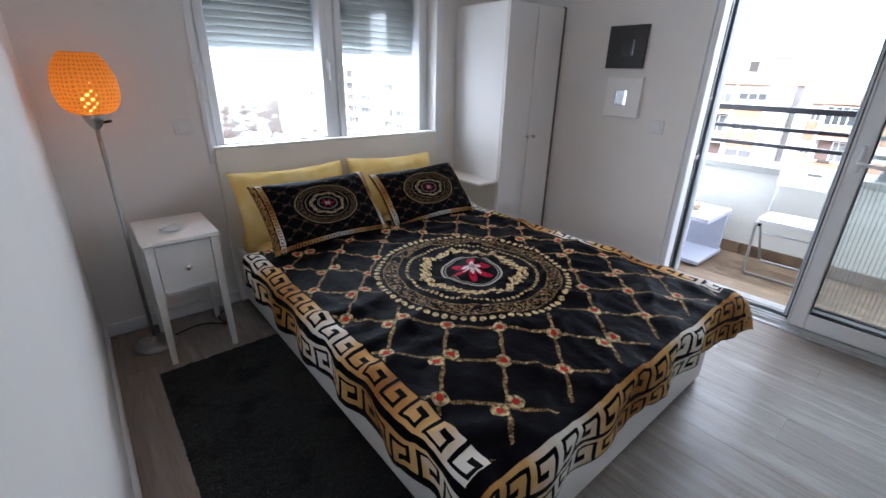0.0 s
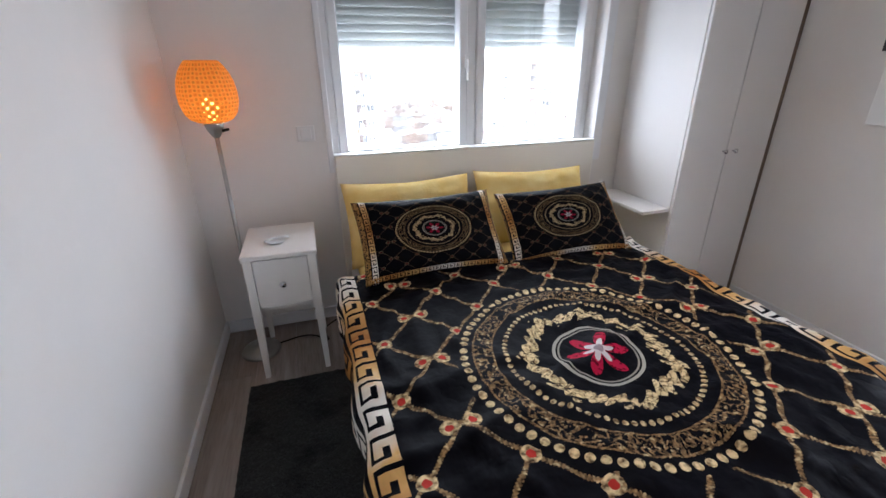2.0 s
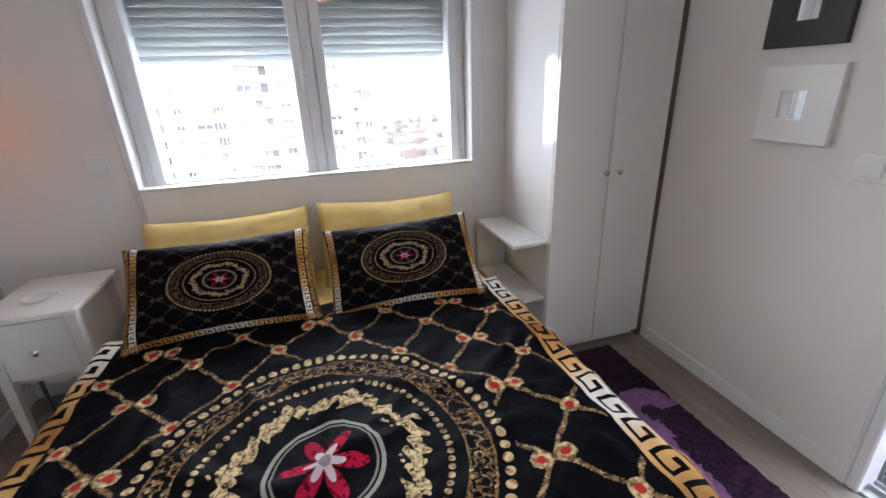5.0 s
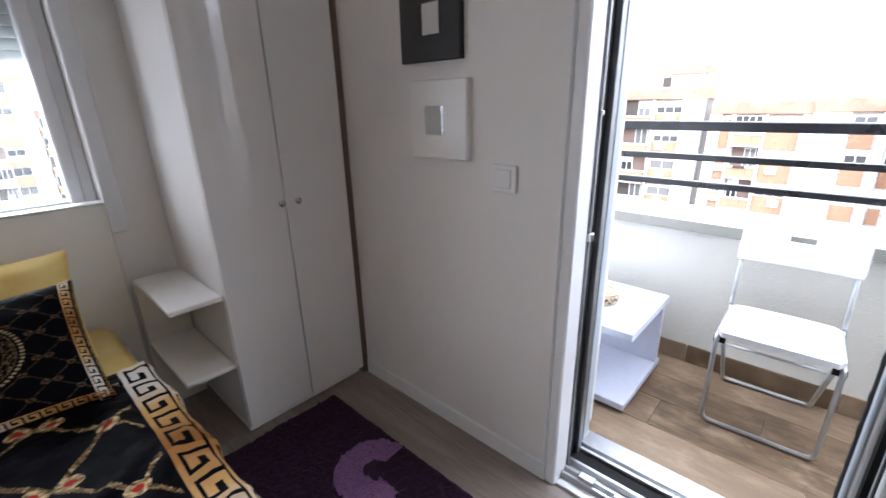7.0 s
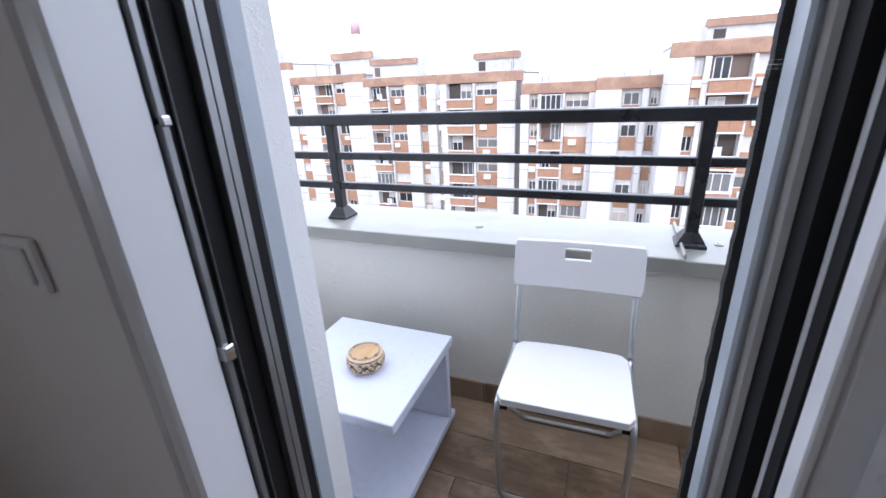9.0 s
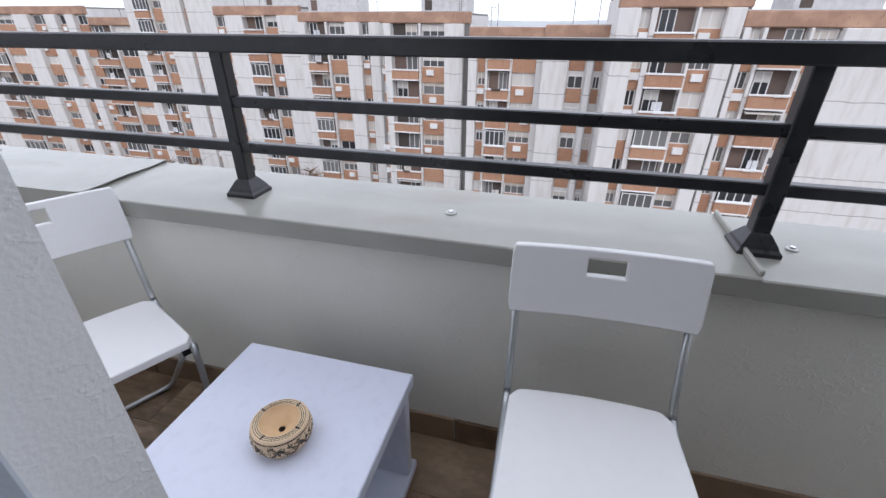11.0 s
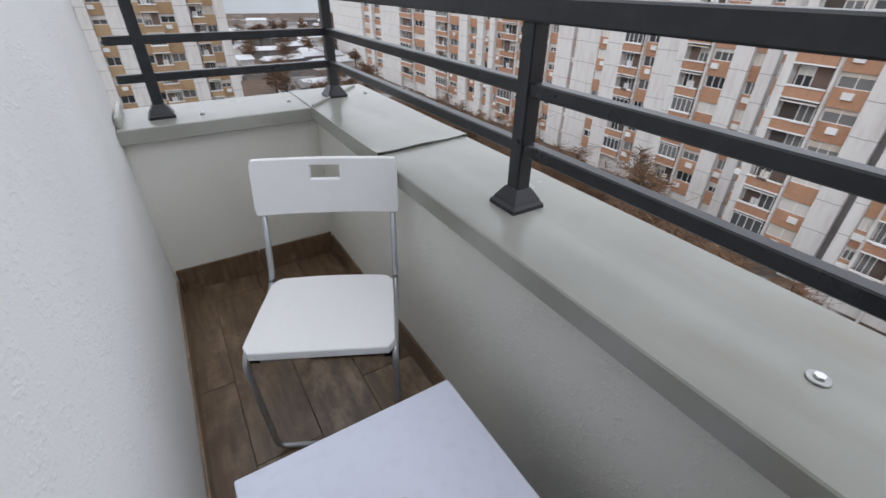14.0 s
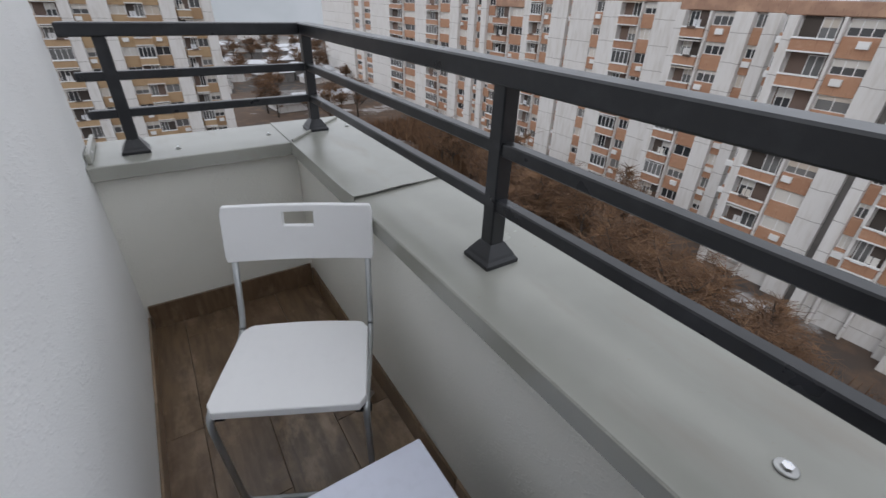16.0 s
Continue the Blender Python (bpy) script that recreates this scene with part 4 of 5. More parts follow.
def screw(x, y, z=CAP_Z + 0.004, r=0.014):
    s = thing("cap_screw", "zinc screw with a washer in the parapet cap", "screw", (x, y, z), group="screws in the parapet cap")
    part("washer", lathe([(r, 0), (r, 0.003), (r * 0.9, 0.004)], 20), STEEL, s, "", True)
    part("screw_head", lathe([(r * 0.55, 0.004), (r * 0.5, 0.009), (r * 0.2, 0.01)], 6), CHROME, s)


screw(1.26, -0.125, r=0.016)
screw(1.27, -0.97, CAP_Z)
screw(1.40, 1.84, CAP_Z + 0.010, 0.010)
screw(1.04, 1.87, CAP_Z + 0.006, 0.010)
screw(0.68, 1.82, CAP_Z + 0.006, 0.010)

rail = thing("railing", "anthracite metal balcony railing with three bars", "railing", (1.252, 0.5, CAP_Z))
part("top_rail", local(boxes((1.222, 1.282, -3.2, 1.886, 1.190, 1.234), bevel=0.004), rail), ANTHRACITE, rail)
part("top_rail", local(boxes((0.43, 1.2215, 1.826, 1.886, 1.190, 1.234), bevel=0.004), rail), ANTHRACITE, rail)
for z in (1.062, 0.932):
    part("bar", local(boxes((1.237, 1.267, -3.2, 1.871, z - 0.014, z + 0.016), bevel=0.003), rail), ANTHRACITE, rail)
    part("bar", local(boxes((0.435, 1.2365, 1.841, 1.871, z - 0.014, z + 0.016), bevel=0.003), rail), ANTHRACITE, rail)
for x, y, lift in ((1.252, -2.28, 0), (1.252, -0.877, 0), (1.252, 0.527, 0.004), (1.252, 1.856, 0.010), (0.540, 1.856, 0.006)):
    z0 = CAP_Z + lift
    p = part("post", local(boxes((x - 0.020, x + 0.020, y - 0.020, y + 0.020, z0, 1.1915), bevel=0.003), rail), ANTHRACITE, rail)
    bm = bmesh.new()
    prev = None
    for w, z in ((0.047, 0.0), (0.047, 0.010), (0.041, 0.017), (0.038, 0.024), (0.024, 0.046), (0.021, 0.050)):
        ring = [bm.verts.new((x + sx * w, y + sy * w, z0 + z)) for sx, sy in ((-1, -1), (1, -1), (1, 1), (-1, 1))]
        if prev:
            for k in range(4):
                bm.faces.new((prev[k], prev[(k + 1) % 4], ring[(k + 1) % 4], ring[k]))
        else:
            bm.faces.new(ring[::-1])
        prev = ring
    bm.faces.new(prev)
    part("foot_cover", local(bm, rail), ANTHRACITE, p)

# skirting tiles
skirt = thing("balcony_baseboard", "brown wood-look skirting tiles round the balcony", "baseboard", kind="structure")
y = -3.19
while y < 1.74:
    y1 = min(y + 0.598, 1.74)
    part("skirting_tile", boxes((1.109, 1.1195, y, y1, FLOOR_B, 0.128), bevel=0.002), WOOD_TILE, skirt)
    y += 0.602
for x0, x1 in ((0.397, 0.75), (0.754, 1.108)):
    part("skirting_tile", boxes((x0, x1, 1.739, 1.7495, FLOOR_B, 0.150), bevel=0.002), WOOD_TILE, skirt)
for y0, y1 in ((0.005, 0.6), (0.604, 1.2), (1.204, 1.738)):
    part("skirting_tile", boxes((0.3855, 0.395, y0, y1, FLOOR_B, 0.10), bevel=0.002), WOOD_TILE, skirt)

# ---- folding chairs ----
def soften(ob):
    """Round the sharp edges of a moulded part."""
    bev = ob.modifiers.new("rounding", "BEVEL")
    bev.width, bev.segments, bev.limit_method, bev.angle_limit = 0.004, 3, "ANGLE", radians(35)
    bev.harden_normals = True
    return ob


def folding_chair(name, label):
    c = thing(name, label, "chair", group="folding chairs on the balcony")
    w = 0.187
    # seat: a shallow dished plate with a turned-down rim
    bm = bmesh.new()
    n = 12
    def outline(x):
        k = (x + 0.145) / 0.30
        return 0.180 + 0.010 * k
    tops, lows = [], []
    for i in range(n + 1):
        x = -0.15 + 0.31 * i / n
        tr_, lr_ = [], []
        for j in range(n + 1):
            b = 2 * j / n - 1
            ed = max(abs(b), abs(2 * i / n - 1))
            z = 0.455 - 0.003 * (1 - ed ** 4) + 0.003 * math.cos(x * 10)
            bow = 0.012 * (1 - b * b) * (-1 if i == 0 else 0)
            corner = 0.018 if (abs(b) == 1 and i in (0, n)) else 0.0
            yy = b * (outline(x) - corner)
            tr_.append(bm.verts.new((x + bow, yy, z - (0.003 if ed == 1 else 0))))
            lr_.append(bm.verts.new((x + bow, yy, z - 0.028 if ed == 1 else z - 0.008)))
        tops.append(tr_)
        lows.append(lr_)
    for i in range(n):
        for j in range(n):
            bm.faces.new((tops[i][j], tops[i + 1][j], tops[i + 1][j + 1], tops[i][j + 1]))
            bm.faces.new((lows[i][j], lows[i][j + 1], lows[i + 1][j + 1], lows[i + 1][j]))
    rim = [(i, 0) for i in range(n)] + [(n, j) for j in range(n)] + [(i, n) for i in range(n, 0, -1)] + [(0, j) for j in range(n, 0, -1)]
    for a, b in zip(rim, rim[1:] + rim[:1]):
        bm.faces.new((tops[a[0]][a[1]], tops[b[0]][b[1]], lows[b[0]][b[1]], lows[a[0]][a[1]]))
    soften(part("seat", bm, PLASTIC, c, "white plastic seat", True))
    # backrest: a curved panel with a grip slot
    bm = bmesh.new()
    h, hw, cols, rows_ = 0.155, 0.206, 20, 8
    slot = lambda a, b: 8 <= a < 12 and 5 <= b < 7
    front, back = {}, {}
    for a in range(cols + 1):
        for b in range(rows_ + 1):
            yy = -hw + 2 * hw * a / cols
            zz = 0.643 + h * b / rows_
            lean = -0.205 - 0.03 * (zz - 0.643) / h * 1.2 - 0.012 * (1 - (yy / hw) ** 2)
            if a in (0, cols) and b in (0, rows_):
                yy *= 0.975
            front[a, b] = bm.verts.new((lean + 0.009, yy, zz))
            back[a, b] = bm.verts.new((lean - 0.009, yy, zz))
    for a in range(cols):
        for b in range(rows_):
            if slot(a, b):
                continue
            bm.faces.new((front[a, b], front[a + 1, b], front[a + 1, b + 1], front[a, b + 1]))
            bm.faces.new((back[a, b], back[a, b + 1], back[a + 1, b + 1], back[a + 1, b]))
            for (p, q), nb in (((((a, b), (a + 1, b))), (a, b - 1)), ((((a + 1, b + 1), (a, b + 1))), (a, b + 1)), ((((a, b + 1), (a, b))), (a - 1, b)), ((((a + 1, b), (a + 1, b + 1))), (a + 1, b))):
                if slot(*nb) or not (0 <= nb[0] < cols and 0 <= nb[1] < rows_):
                    bm.faces.new((front[p], back[p], back[q], front[q]))
    soften(part("backrest", bm, PLASTIC, c, "white plastic backrest with a grip slot", True))
    # one bent tube: backrest, along the seat, down to the front foot and across
    side = [(-0.232, 0.72), (-0.165, 0.46), (-0.13, 0.425), (0.13, 0.425), (0.15, 0.40), (0.112, 0.012)]
    pts = [(x, w, z) for x, z in side] + [(x, -w, z) for x, z in side[::-1]]
    part("front_frame", tube(rounded(pts, 0.035), 0.009, 10), GREY_TUBE, c, "bent grey metal tube", True)
    rear = [(0.125, 0.40), (-0.262, 0.012)]
    pts = [(x, w - 0.022, z) for x, z in rear] + [(x, -w + 0.022, z) for x, z in rear[::-1]]
    part("rear_frame", tube(rounded(pts, 0.035), 0.009, 10), GREY_TUBE, c, "bent grey metal tube", True)
    part("stretcher", tube([(-0.05, -w + 0.02, 0.30), (-0.05, w - 0.02, 0.30)], 0.006, 8), GREY_TUBE, c, "", True)
    for s in (-1, 1):
        part("hinge", tube([(0.128, s * (w - 0.028), 0.402), (0.128, s * (w + 0.012), 0.402)], 0.012, 10), RUBBER, c, "black hinge cap", True)
    return c


chair = folding_chair("folding_chair", "white plastic folding chair on grey metal legs, by the parapet")
chair.matrix_world = pose(0.805, -0.539, FLOOR_B, 0, 0, 182)
other = copy_thing(chair, pose(0.80, 0.748, FLOOR_B, 0, 0, -116.5))
tagged(other, "white plastic folding chair set askew in the balcony corner")

# ---- side table and ashtray ----
tb = thing("side_table", "white laminate side table open at the front", "side table", (0.735, 0.155, FLOOR_B))
part("tabletop", boxes((-0.245, 0.245, -0.25, 0.25, 0.362, 0.40), bevel=0.003), TABLE_WHITE, tb)
part("base_board", boxes((-0.245, 0.245, -0.25, 0.25, 0.018, 0.05), bevel=0.003), TABLE_WHITE, tb)
part("back_panel", boxes((0.185, 0.215, -0.245, 0.245, 0.05, 0.362), bevel=0.002), TABLE_WHITE, tb)
for x in (-0.2, 0.2):
    for y in (-0.2, 0.2):
        part("foot", lathe([(0.018, 0), (0.018, 0.018)], 12, (x, y, 0)), RUBBER, tb)

m = Mat("painted_clay", (0.72, 0.55, 0.36), 0.6)
X, Y, Z = m.xyz()
around = Y.op("ARCTAN2", X)
zig = ((around * 9).op("SINE") * 0.010 + 0.026 - Z).size().less(0.005)
curl = (m.noise(55, 2) - 0.5).size().less(0.035).both(Z.within(0.012, 0.048))
m.mix((0.05, 0.035, 0.025), zig.either(curl).either((Z - 0.052).size().less(0.0018)))
m.mix((0.62, 0.43, 0.26), m.ramp(m.noise(25, 3), 0.5, 0.8))
m.bump(m.noise(120, 2), 0.2, 0.002)
CLAY = m.done()
m = Mat("bare_clay", (0.68, 0.47, 0.27), 0.7)
m.mix((0.58, 0.38, 0.20), m.ramp(m.noise(30, 3), 0.4, 0.8))
BARE = m.done()
ash = thing("ashtray", "round painted clay ashtray with dark patterns, on the side table", "ashtray", (0.715, 0.125, FLOOR_B + 0.40))
bowl = part("bowl", lathe([(0.046, 0), (0.058, 0.006), (0.066, 0.022), (0.067, 0.036), (0.064, 0.048), (0.062, 0.056), (0.058, 0.060), (0.044, 0.0595)], 40, last=False), CLAY, ash, "", True)
part("funnel_lid", lathe([(0.0445, 0.0594), (0.042, 0.055), (0.028, 0.044), (0.012, 0.033), (0.0075, 0.029)], 32, first=False, last=False), BARE, ash, "plain clay funnel", True)
part("hole", lathe([(0.0078, 0.0292), (0.0072, 0.012), (0.001, 0.011)], 16, first=False), DARK_WOOD, ash, "dark hole in the funnel", True)
for r in (0.047, 0.051, 0.0555):
    part("ring_line", tube([(r * math.cos(k * math.tau / 28), r * math.sin(k * math.tau / 28), 0.0597) for k in range(28)], 0.0009, 5, True), DARK_WOOD, bowl)
for turn in (75, -20, 170, 260):
    c_, s_ = math.cos(radians(turn)), math.sin(radians(turn))
    part("rim_mark", tube([(0.045 * c_, 0.045 * s_, 0.0592), (0.0575 * c_, 0.0575 * s_, 0.0592)], 0.0022, 6), DARK_WOOD, bowl)

# ---- the town outside ----
GROUND = -23.0
m = Mat("ground_cover", (0.095, 0.062, 0.042), 0.95)
m.mix((0.055, 0.05, 0.047), m.ramp(m.noise(0.045, 4), 0.48, 0.62))
m.mix((0.15, 0.095, 0.06), m.ramp(m.noise(0.4, 4), 0.5, 0.75))
m.mix((0.5, 0.5, 0.5), m.ramp(m.noise(0.07, 5, None, 0.6), 0.6, 0.68))
GROUND_MAT = m.done()
bm = bmesh.new()
bmesh.ops.create_grid(bm, x_segments=8, y_segments=8, size=2200, matrix=Matrix.Translation((0, 0, GROUND)))
single("ground", bm, GROUND_MAT, "dark winter ground with asphalt and thin snow", "ground", "structure")

m = Mat("white_panel", (0.67, 0.655, 0.635), 0.85)
X, Y, Z = m.xyz()
m.mix((0.57, 0.545, 0.51), m.ramp(m.noise(0.7, 4, (3, 3, 0.5)), 0.45, 0.75))
m.mix((0.30, 0.28, 0.26), (Z + (m.noise(0.9, 2) - 0.5) * 0.25).wrap(2.8).size().less(0.03))
m.mix((0.48, 0.44, 0.40), m.ramp(m.noise(2.0, 5, (4, 4, 0.25)), 0.64, 0.82))
PANEL_W = m.done()
m = Mat("brick_orange_panel", (0.42, 0.235, 0.145), 0.85)
m.mix((0.32, 0.165, 0.10), m.ramp(m.random(), 0.3, 1.4))
m.mix((0.48, 0.30, 0.20), m.ramp(m.noise(1.2, 4, (1, 1, 2)), 0.5, 0.8))
m.mix((0.18, 0.09, 0.06), m.ramp(m.noise(2.5, 5, (3, 3, 0.4)), 0.6, 0.85))
PANEL_O = m.done()
m = Mat("brown_eaves", (0.33, 0.20, 0.14), 0.85)
m.mix((0.44, 0.28, 0.19), m.ramp(m.noise(0.9, 4), 0.45, 0.7))
m.mix((0.11, 0.07, 0.05), m.ramp(m.noise(3, 5, (3, 3, 0.6)), 0.58, 0.8))
EAVES = m.done()
m = Mat("grey_concrete", (0.20, 0.19, 0.18), 0.9)
m.mix((0.12, 0.115, 0.11), m.ramp(m.noise(0.8, 4, (2, 2, 0.5)), 0.45, 0.75))
CONCRETE = m.done()
m = Mat("ochre_panel", (0.44, 0.31, 0.18), 0.85)
m.mix((0.36, 0.23, 0.13), m.ramp(m.random(), 0.2, 1.2))
m.mix((0.22, 0.13, 0.06), m.ramp(m.noise(2, 4, (3, 3, 0.4)), 0.6, 0.85))
PANEL_Y = m.done()
m = Mat("far_window_glass", (0.035, 0.038, 0.042), 0.12)
m.mix((0.20, 0.20, 0.195), m.ramp(m.random(), 0.2, 1.0))
FAR_GLASS = m.done()
m = Mat("old_window_white", (0.76, 0.76, 0.75), 0.6)
m.mix((0.5, 0.47, 0.44), m.ramp(m.random(), 0.6, 1.8))
OLD_WHITE = m.done()
# dark brown of hatches and flower boxes; also stands in for loggia shade
m = Mat("shade_brown", (0.07, 0.058, 0.05), 0.9)
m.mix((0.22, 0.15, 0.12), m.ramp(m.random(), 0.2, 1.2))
SHADE_BROWN = m.done()
m = Mat("blind_white", (0.62, 0.60, 0.56), 0.7)
m.mix((0.5, 0.42, 0.33), m.ramp(m.random(), 0.4, 1.2))
BLIND = m.done()
SNOW = paint("thin_snow", (0.60, 0.61, 0.63), 0.9, 3, 0.2, 0.06)
ROOF_HOUSE = paint("roof_house_plaster", (0.60, 0.59, 0.58), 0.9, 3, 0.2, 0.08)
SHARED = {}


def piece(name, key, make, mats, parent, m):
    """A repeated piece on shared mesh data."""
    if key not in SHARED:
        bm = make()
        SHARED[key] = mesh_of(name, bm, *mats)
    ob = new(name, SHARED[key])
    ob.parent = parent
    ob.matrix_local = m
    return ob


def window_mesh(w, h, cells, blind):
    """One connected frame with recessed panes; material 0 frame, 1 glass, 2 blind."""
    def make():
        bm, f, seen = bmesh.new(), 0.07, {}

        def at(x, y, z):
            key = (round(x, 4), round(y, 4), round(z, 4))
            if key not in seen:
                seen[key] = bm.verts.new(key)
            return seen[key]

        def face(idx, *c):
            bm.faces.new([at(*p) for p in c]).material_index = idx

        xs = []
        for k in range(cells + 1):
            x = -w / 2 + (w - f) * k / cells
            xs += [x, x + f]
        zs = [0, f, h - f, h]
        if 0.1 < blind < 0.9:
            zs = [0, f, h * (1 - blind), h - f, h]
        for i in range(len(xs) - 1):
            for j in range(len(zs) - 1):
                x0, x1, z0, z1 = xs[i], xs[i + 1], zs[j], zs[j + 1]
                if i % 2 == 0 or j in (0, len(zs) - 2):
                    face(0, (x0, -0.02, z0), (x1, -0.02, z0), (x1, -0.02, z1), (x0, -0.02, z1))
                    continue
                shut = blind >= 0.9 or (len(zs) == 5 and j == 2)
                d = 0.01 if shut else 0.035
                face(2 if shut else 1, (x0, d, z0), (x1, d, z0), (x1, d, z1), (x0, d, z1))
                for a, b in (((x0, z0), (x1, z0)), ((x1, z0), (x1, z1)), ((x1, z1), (x0, z1)), ((x0, z1), (x0, z0))):
                    face(0, (a[0], -0.02, a[1]), (b[0], -0.02, b[1]), (b[0], d, b[1]), (a[0], d, a[1]))
        for a, b in (((xs[0], 0), (xs[-1], 0)), ((xs[-1], 0), (xs[-1], h)), ((xs[-1], h), (xs[0], h)), ((xs[0], h), (xs[0], 0))):
            face(0, (a[0], -0.02, a[1]), (b[0], -0.02, b[1]), (b[0], 0.05, b[1]), (a[0], 0.05, a[1]))
        return bm
    return make


def ac_mesh():
    bm = boxes((-0.40, 0.40, -0.30, 0.0, 0, 0.55), bevel=0.02)
    return bm


def building(name, label, m, bays, zroof, floors, seed, panel=None, roof_boxes=(), detail=True, depth=11.0, storey=2.8):
    """A panel block: bays is a list of (kind, width); the front faces local -y and starts at local x 0; the origin is at the roof."""
    panel = panel or PANEL_O
    rn = random.Random(seed)
    b = thing(name, label, "apartment building")
    b.matrix_world = m
    width = sum(w for _, w in bays)
    tall = zroof - GROUND
    part("wall", boxes((0, width, 0.0, depth, -tall, -0.2)), PANEL_W, b)
    part("roof", boxes((0.1, width - 0.1, 0.3, depth - 0.1, -0.2, 0.0)), CONCRETE, b)
    part("eaves_band", boxes((-0.05, width + 0.05, -0.45, 0.3, -0.95, 0.12), bevel=0.08), EAVES, b, "weathered brown eaves band")
    part("snow_edge", boxes((-0.05, width + 0.05, -0.40, 0.5, 0.12, 0.17)), SNOW, b)
    for x0, x1, y0, y1, h in roof_boxes:
        rb = part("roof_house", boxes((x0, x1, y0, y1, 0.0, h)), ROOF_HOUSE, b)
        part("roof_house_band", boxes((x0 - 0.2, x1 + 0.2, y0 - 0.2, y0 + 0.3, h * 0.72, h + 0.1)), EAVES, rb)
        part("hatch", boxes((x0 + 0.4, x0 + 1.2, y0 - 0.03, y0, 0.3, h * 0.6)), SHADE_BROWN, rb)
    for _ in range(2 if detail else 0):
        ax, ay, ah = rn.uniform(0.1, 0.9) * width, rn.uniform(1, 5), rn.uniform(1.0, 2.6)
        mast = part("antenna", tube([(ax, ay, -0.05), (ax, ay, ah)], 0.035, 5), CONCRETE, b)
        for j in range(rn.randint(2, 5)):
            part("antenna_rod", tube([(ax - 0.5 + 0.06 * j, ay, ah - 0.22 * j), (ax + 0.5 - 0.06 * j, ay, ah - 0.22 * j)], 0.018, 4), CONCRETE, mast)
    x = 0.0
    for kind, w in bays:
        mid = x + w / 2
        if kind == "pier":
            part("pier", boxes((x, x + w, -0.85, -0.002, -tall, -0.95), bevel=0.03), PANEL_W, b)
        elif kind == "fin":
            part("fin", boxes((x, x + w, -0.62, -0.002, -tall, -0.95), bevel=0.02), PANEL_W, b)
        elif kind == "slot":
            part("slot", boxes((x, x + w, -0.30, -0.002, -tall, -0.2)), CONCRETE, b, "dark grey joint between two blocks")
        else:
            for f in range(floors):
                zb = -1.35 - storey * f - 1.0
                if kind in ("wide", "slim"):
                    ww = w * 0.94
                    piece("spandrel", (panel.name, kind, w), lambda: boxes((-w / 2, w / 2, -0.24, -0.002, -1.50, 0.06), bevel=0.02), (panel,), b, pose(mid, 0, zb))
                    cells = rn.choice((2, 3)) if kind == "wide" else 2
                    bl = rn.choice((0, 0, 0.3, 0.5, 0.95))
                    piece("window", ("win", w, cells, bl), window_mesh(ww, 1.24, cells, bl), (OLD_WHITE, FAR_GLASS, BLIND), b, pose(mid, -0.06, zb + 0.065))
                    if detail and rn.random() < 0.45:
                        piece("air_conditioner", ("ac",), ac_mesh, (OLD_WHITE,), b, pose(mid + rn.uniform(-0.5, 0.5) * (w - 1), -0.17, zb - 0.75))
                elif kind == "balcony":
                    # flat dark sheet on the wall, painting the shade inside an open loggia
                    piece("loggia", ("log", w), lambda: boxes((-w / 2 + 0.1, w / 2 - 0.1, -0.05, -0.002, -0.9, 1.6)), (SHADE_BROWN,), b, pose(mid, 0, zb))
                    piece("balcony_front", (panel.name, "bal", w), lambda: boxes((-w / 2, w / 2, -0.95, -0.85, -1.15, -0.28), (-w / 2, -w / 2 + 0.08, -0.85, -0.01, -1.15, -0.28),
                                                                               (w / 2 - 0.08, w / 2, -0.85, -0.01, -1.15, -0.28), bevel=0.02), (panel,), b, pose(mid, 0, zb))
                    piece("balcony_slab", ("slab", w), lambda: boxes((-w / 2 - 0.04, w / 2 + 0.04, -1.0, -0.003, -1.28, -1.15), (-w / 2 - 0.04, w / 2 + 0.04, -1.02, -0.80, -0.28, -0.14), bevel=0.015), (OLD_WHITE,), b, pose(mid, 0, zb))
                    r = rn.random()
                    if r < 0.16:
                        piece("window", ("enc", w), window_mesh(w - 0.1, 1.5, 4, 0), (OLD_WHITE, FAR_GLASS, BLIND), b, pose(mid, -0.9, zb - 0.14))
                    else:
                        bl = rn.choice((0, 0, 0.4))
                        piece("window", ("bal_win", w, bl), window_mesh(w * 0.42, 1.9, 2, bl), (OLD_WHITE, FAR_GLASS, BLIND), b, pose(mid + w * rn.choice((-0.2, 0.2)), -0.09, zb - 0.55))
                        if detail and rn.random() < 0.6:
                            piece("flower_box", ("flw", rn.random() < 0.5), lambda: boxes((-0.45, 0.45, -1.16, -0.98, -0.30, -0.10), bevel=0.03), (SHADE_BROWN if r > 0.5 else OLD_WHITE,), b, pose(mid + rn.uniform(-0.25, 0.25) * w, 0, zb))
                        if detail and rn.random() < 0.5:
                            piece("laundry", ("lau", int(r * 6)), lambda: boxes((-0.35, -0.05, -0.80, -0.78, -0.1, 0.55), (0.0, 0.4, -0.80, -0.78, -0.2, 0.55)), ((BLIND, SNOW, ROOF_HOUSE)[int(r * 3)],), b, pose(mid + rn.uniform(-0.2, 0.2) * w, 0, zb))
                        if r > 0.75 and detail:
                            piece("awning", ("awn", w, r > 0.9), lambda: boxes((-w / 2 + 0.1, w / 2 - 0.1, -0.98, -0.2, 1.25, 1.36)), (BLIND,), b, pose(mid, 0, zb))
                elif kind == "small":
                    piece("spandrel", (panel.name, "small", w), lambda: boxes((-w / 2 + 0.15, w / 2 - 0.15, -0.10, -0.002, -1.25, 0.0), bevel=0.02), (panel,), b, pose(mid, 0, zb))
                    bl = rn.choice((0, 0.5, 0.9))
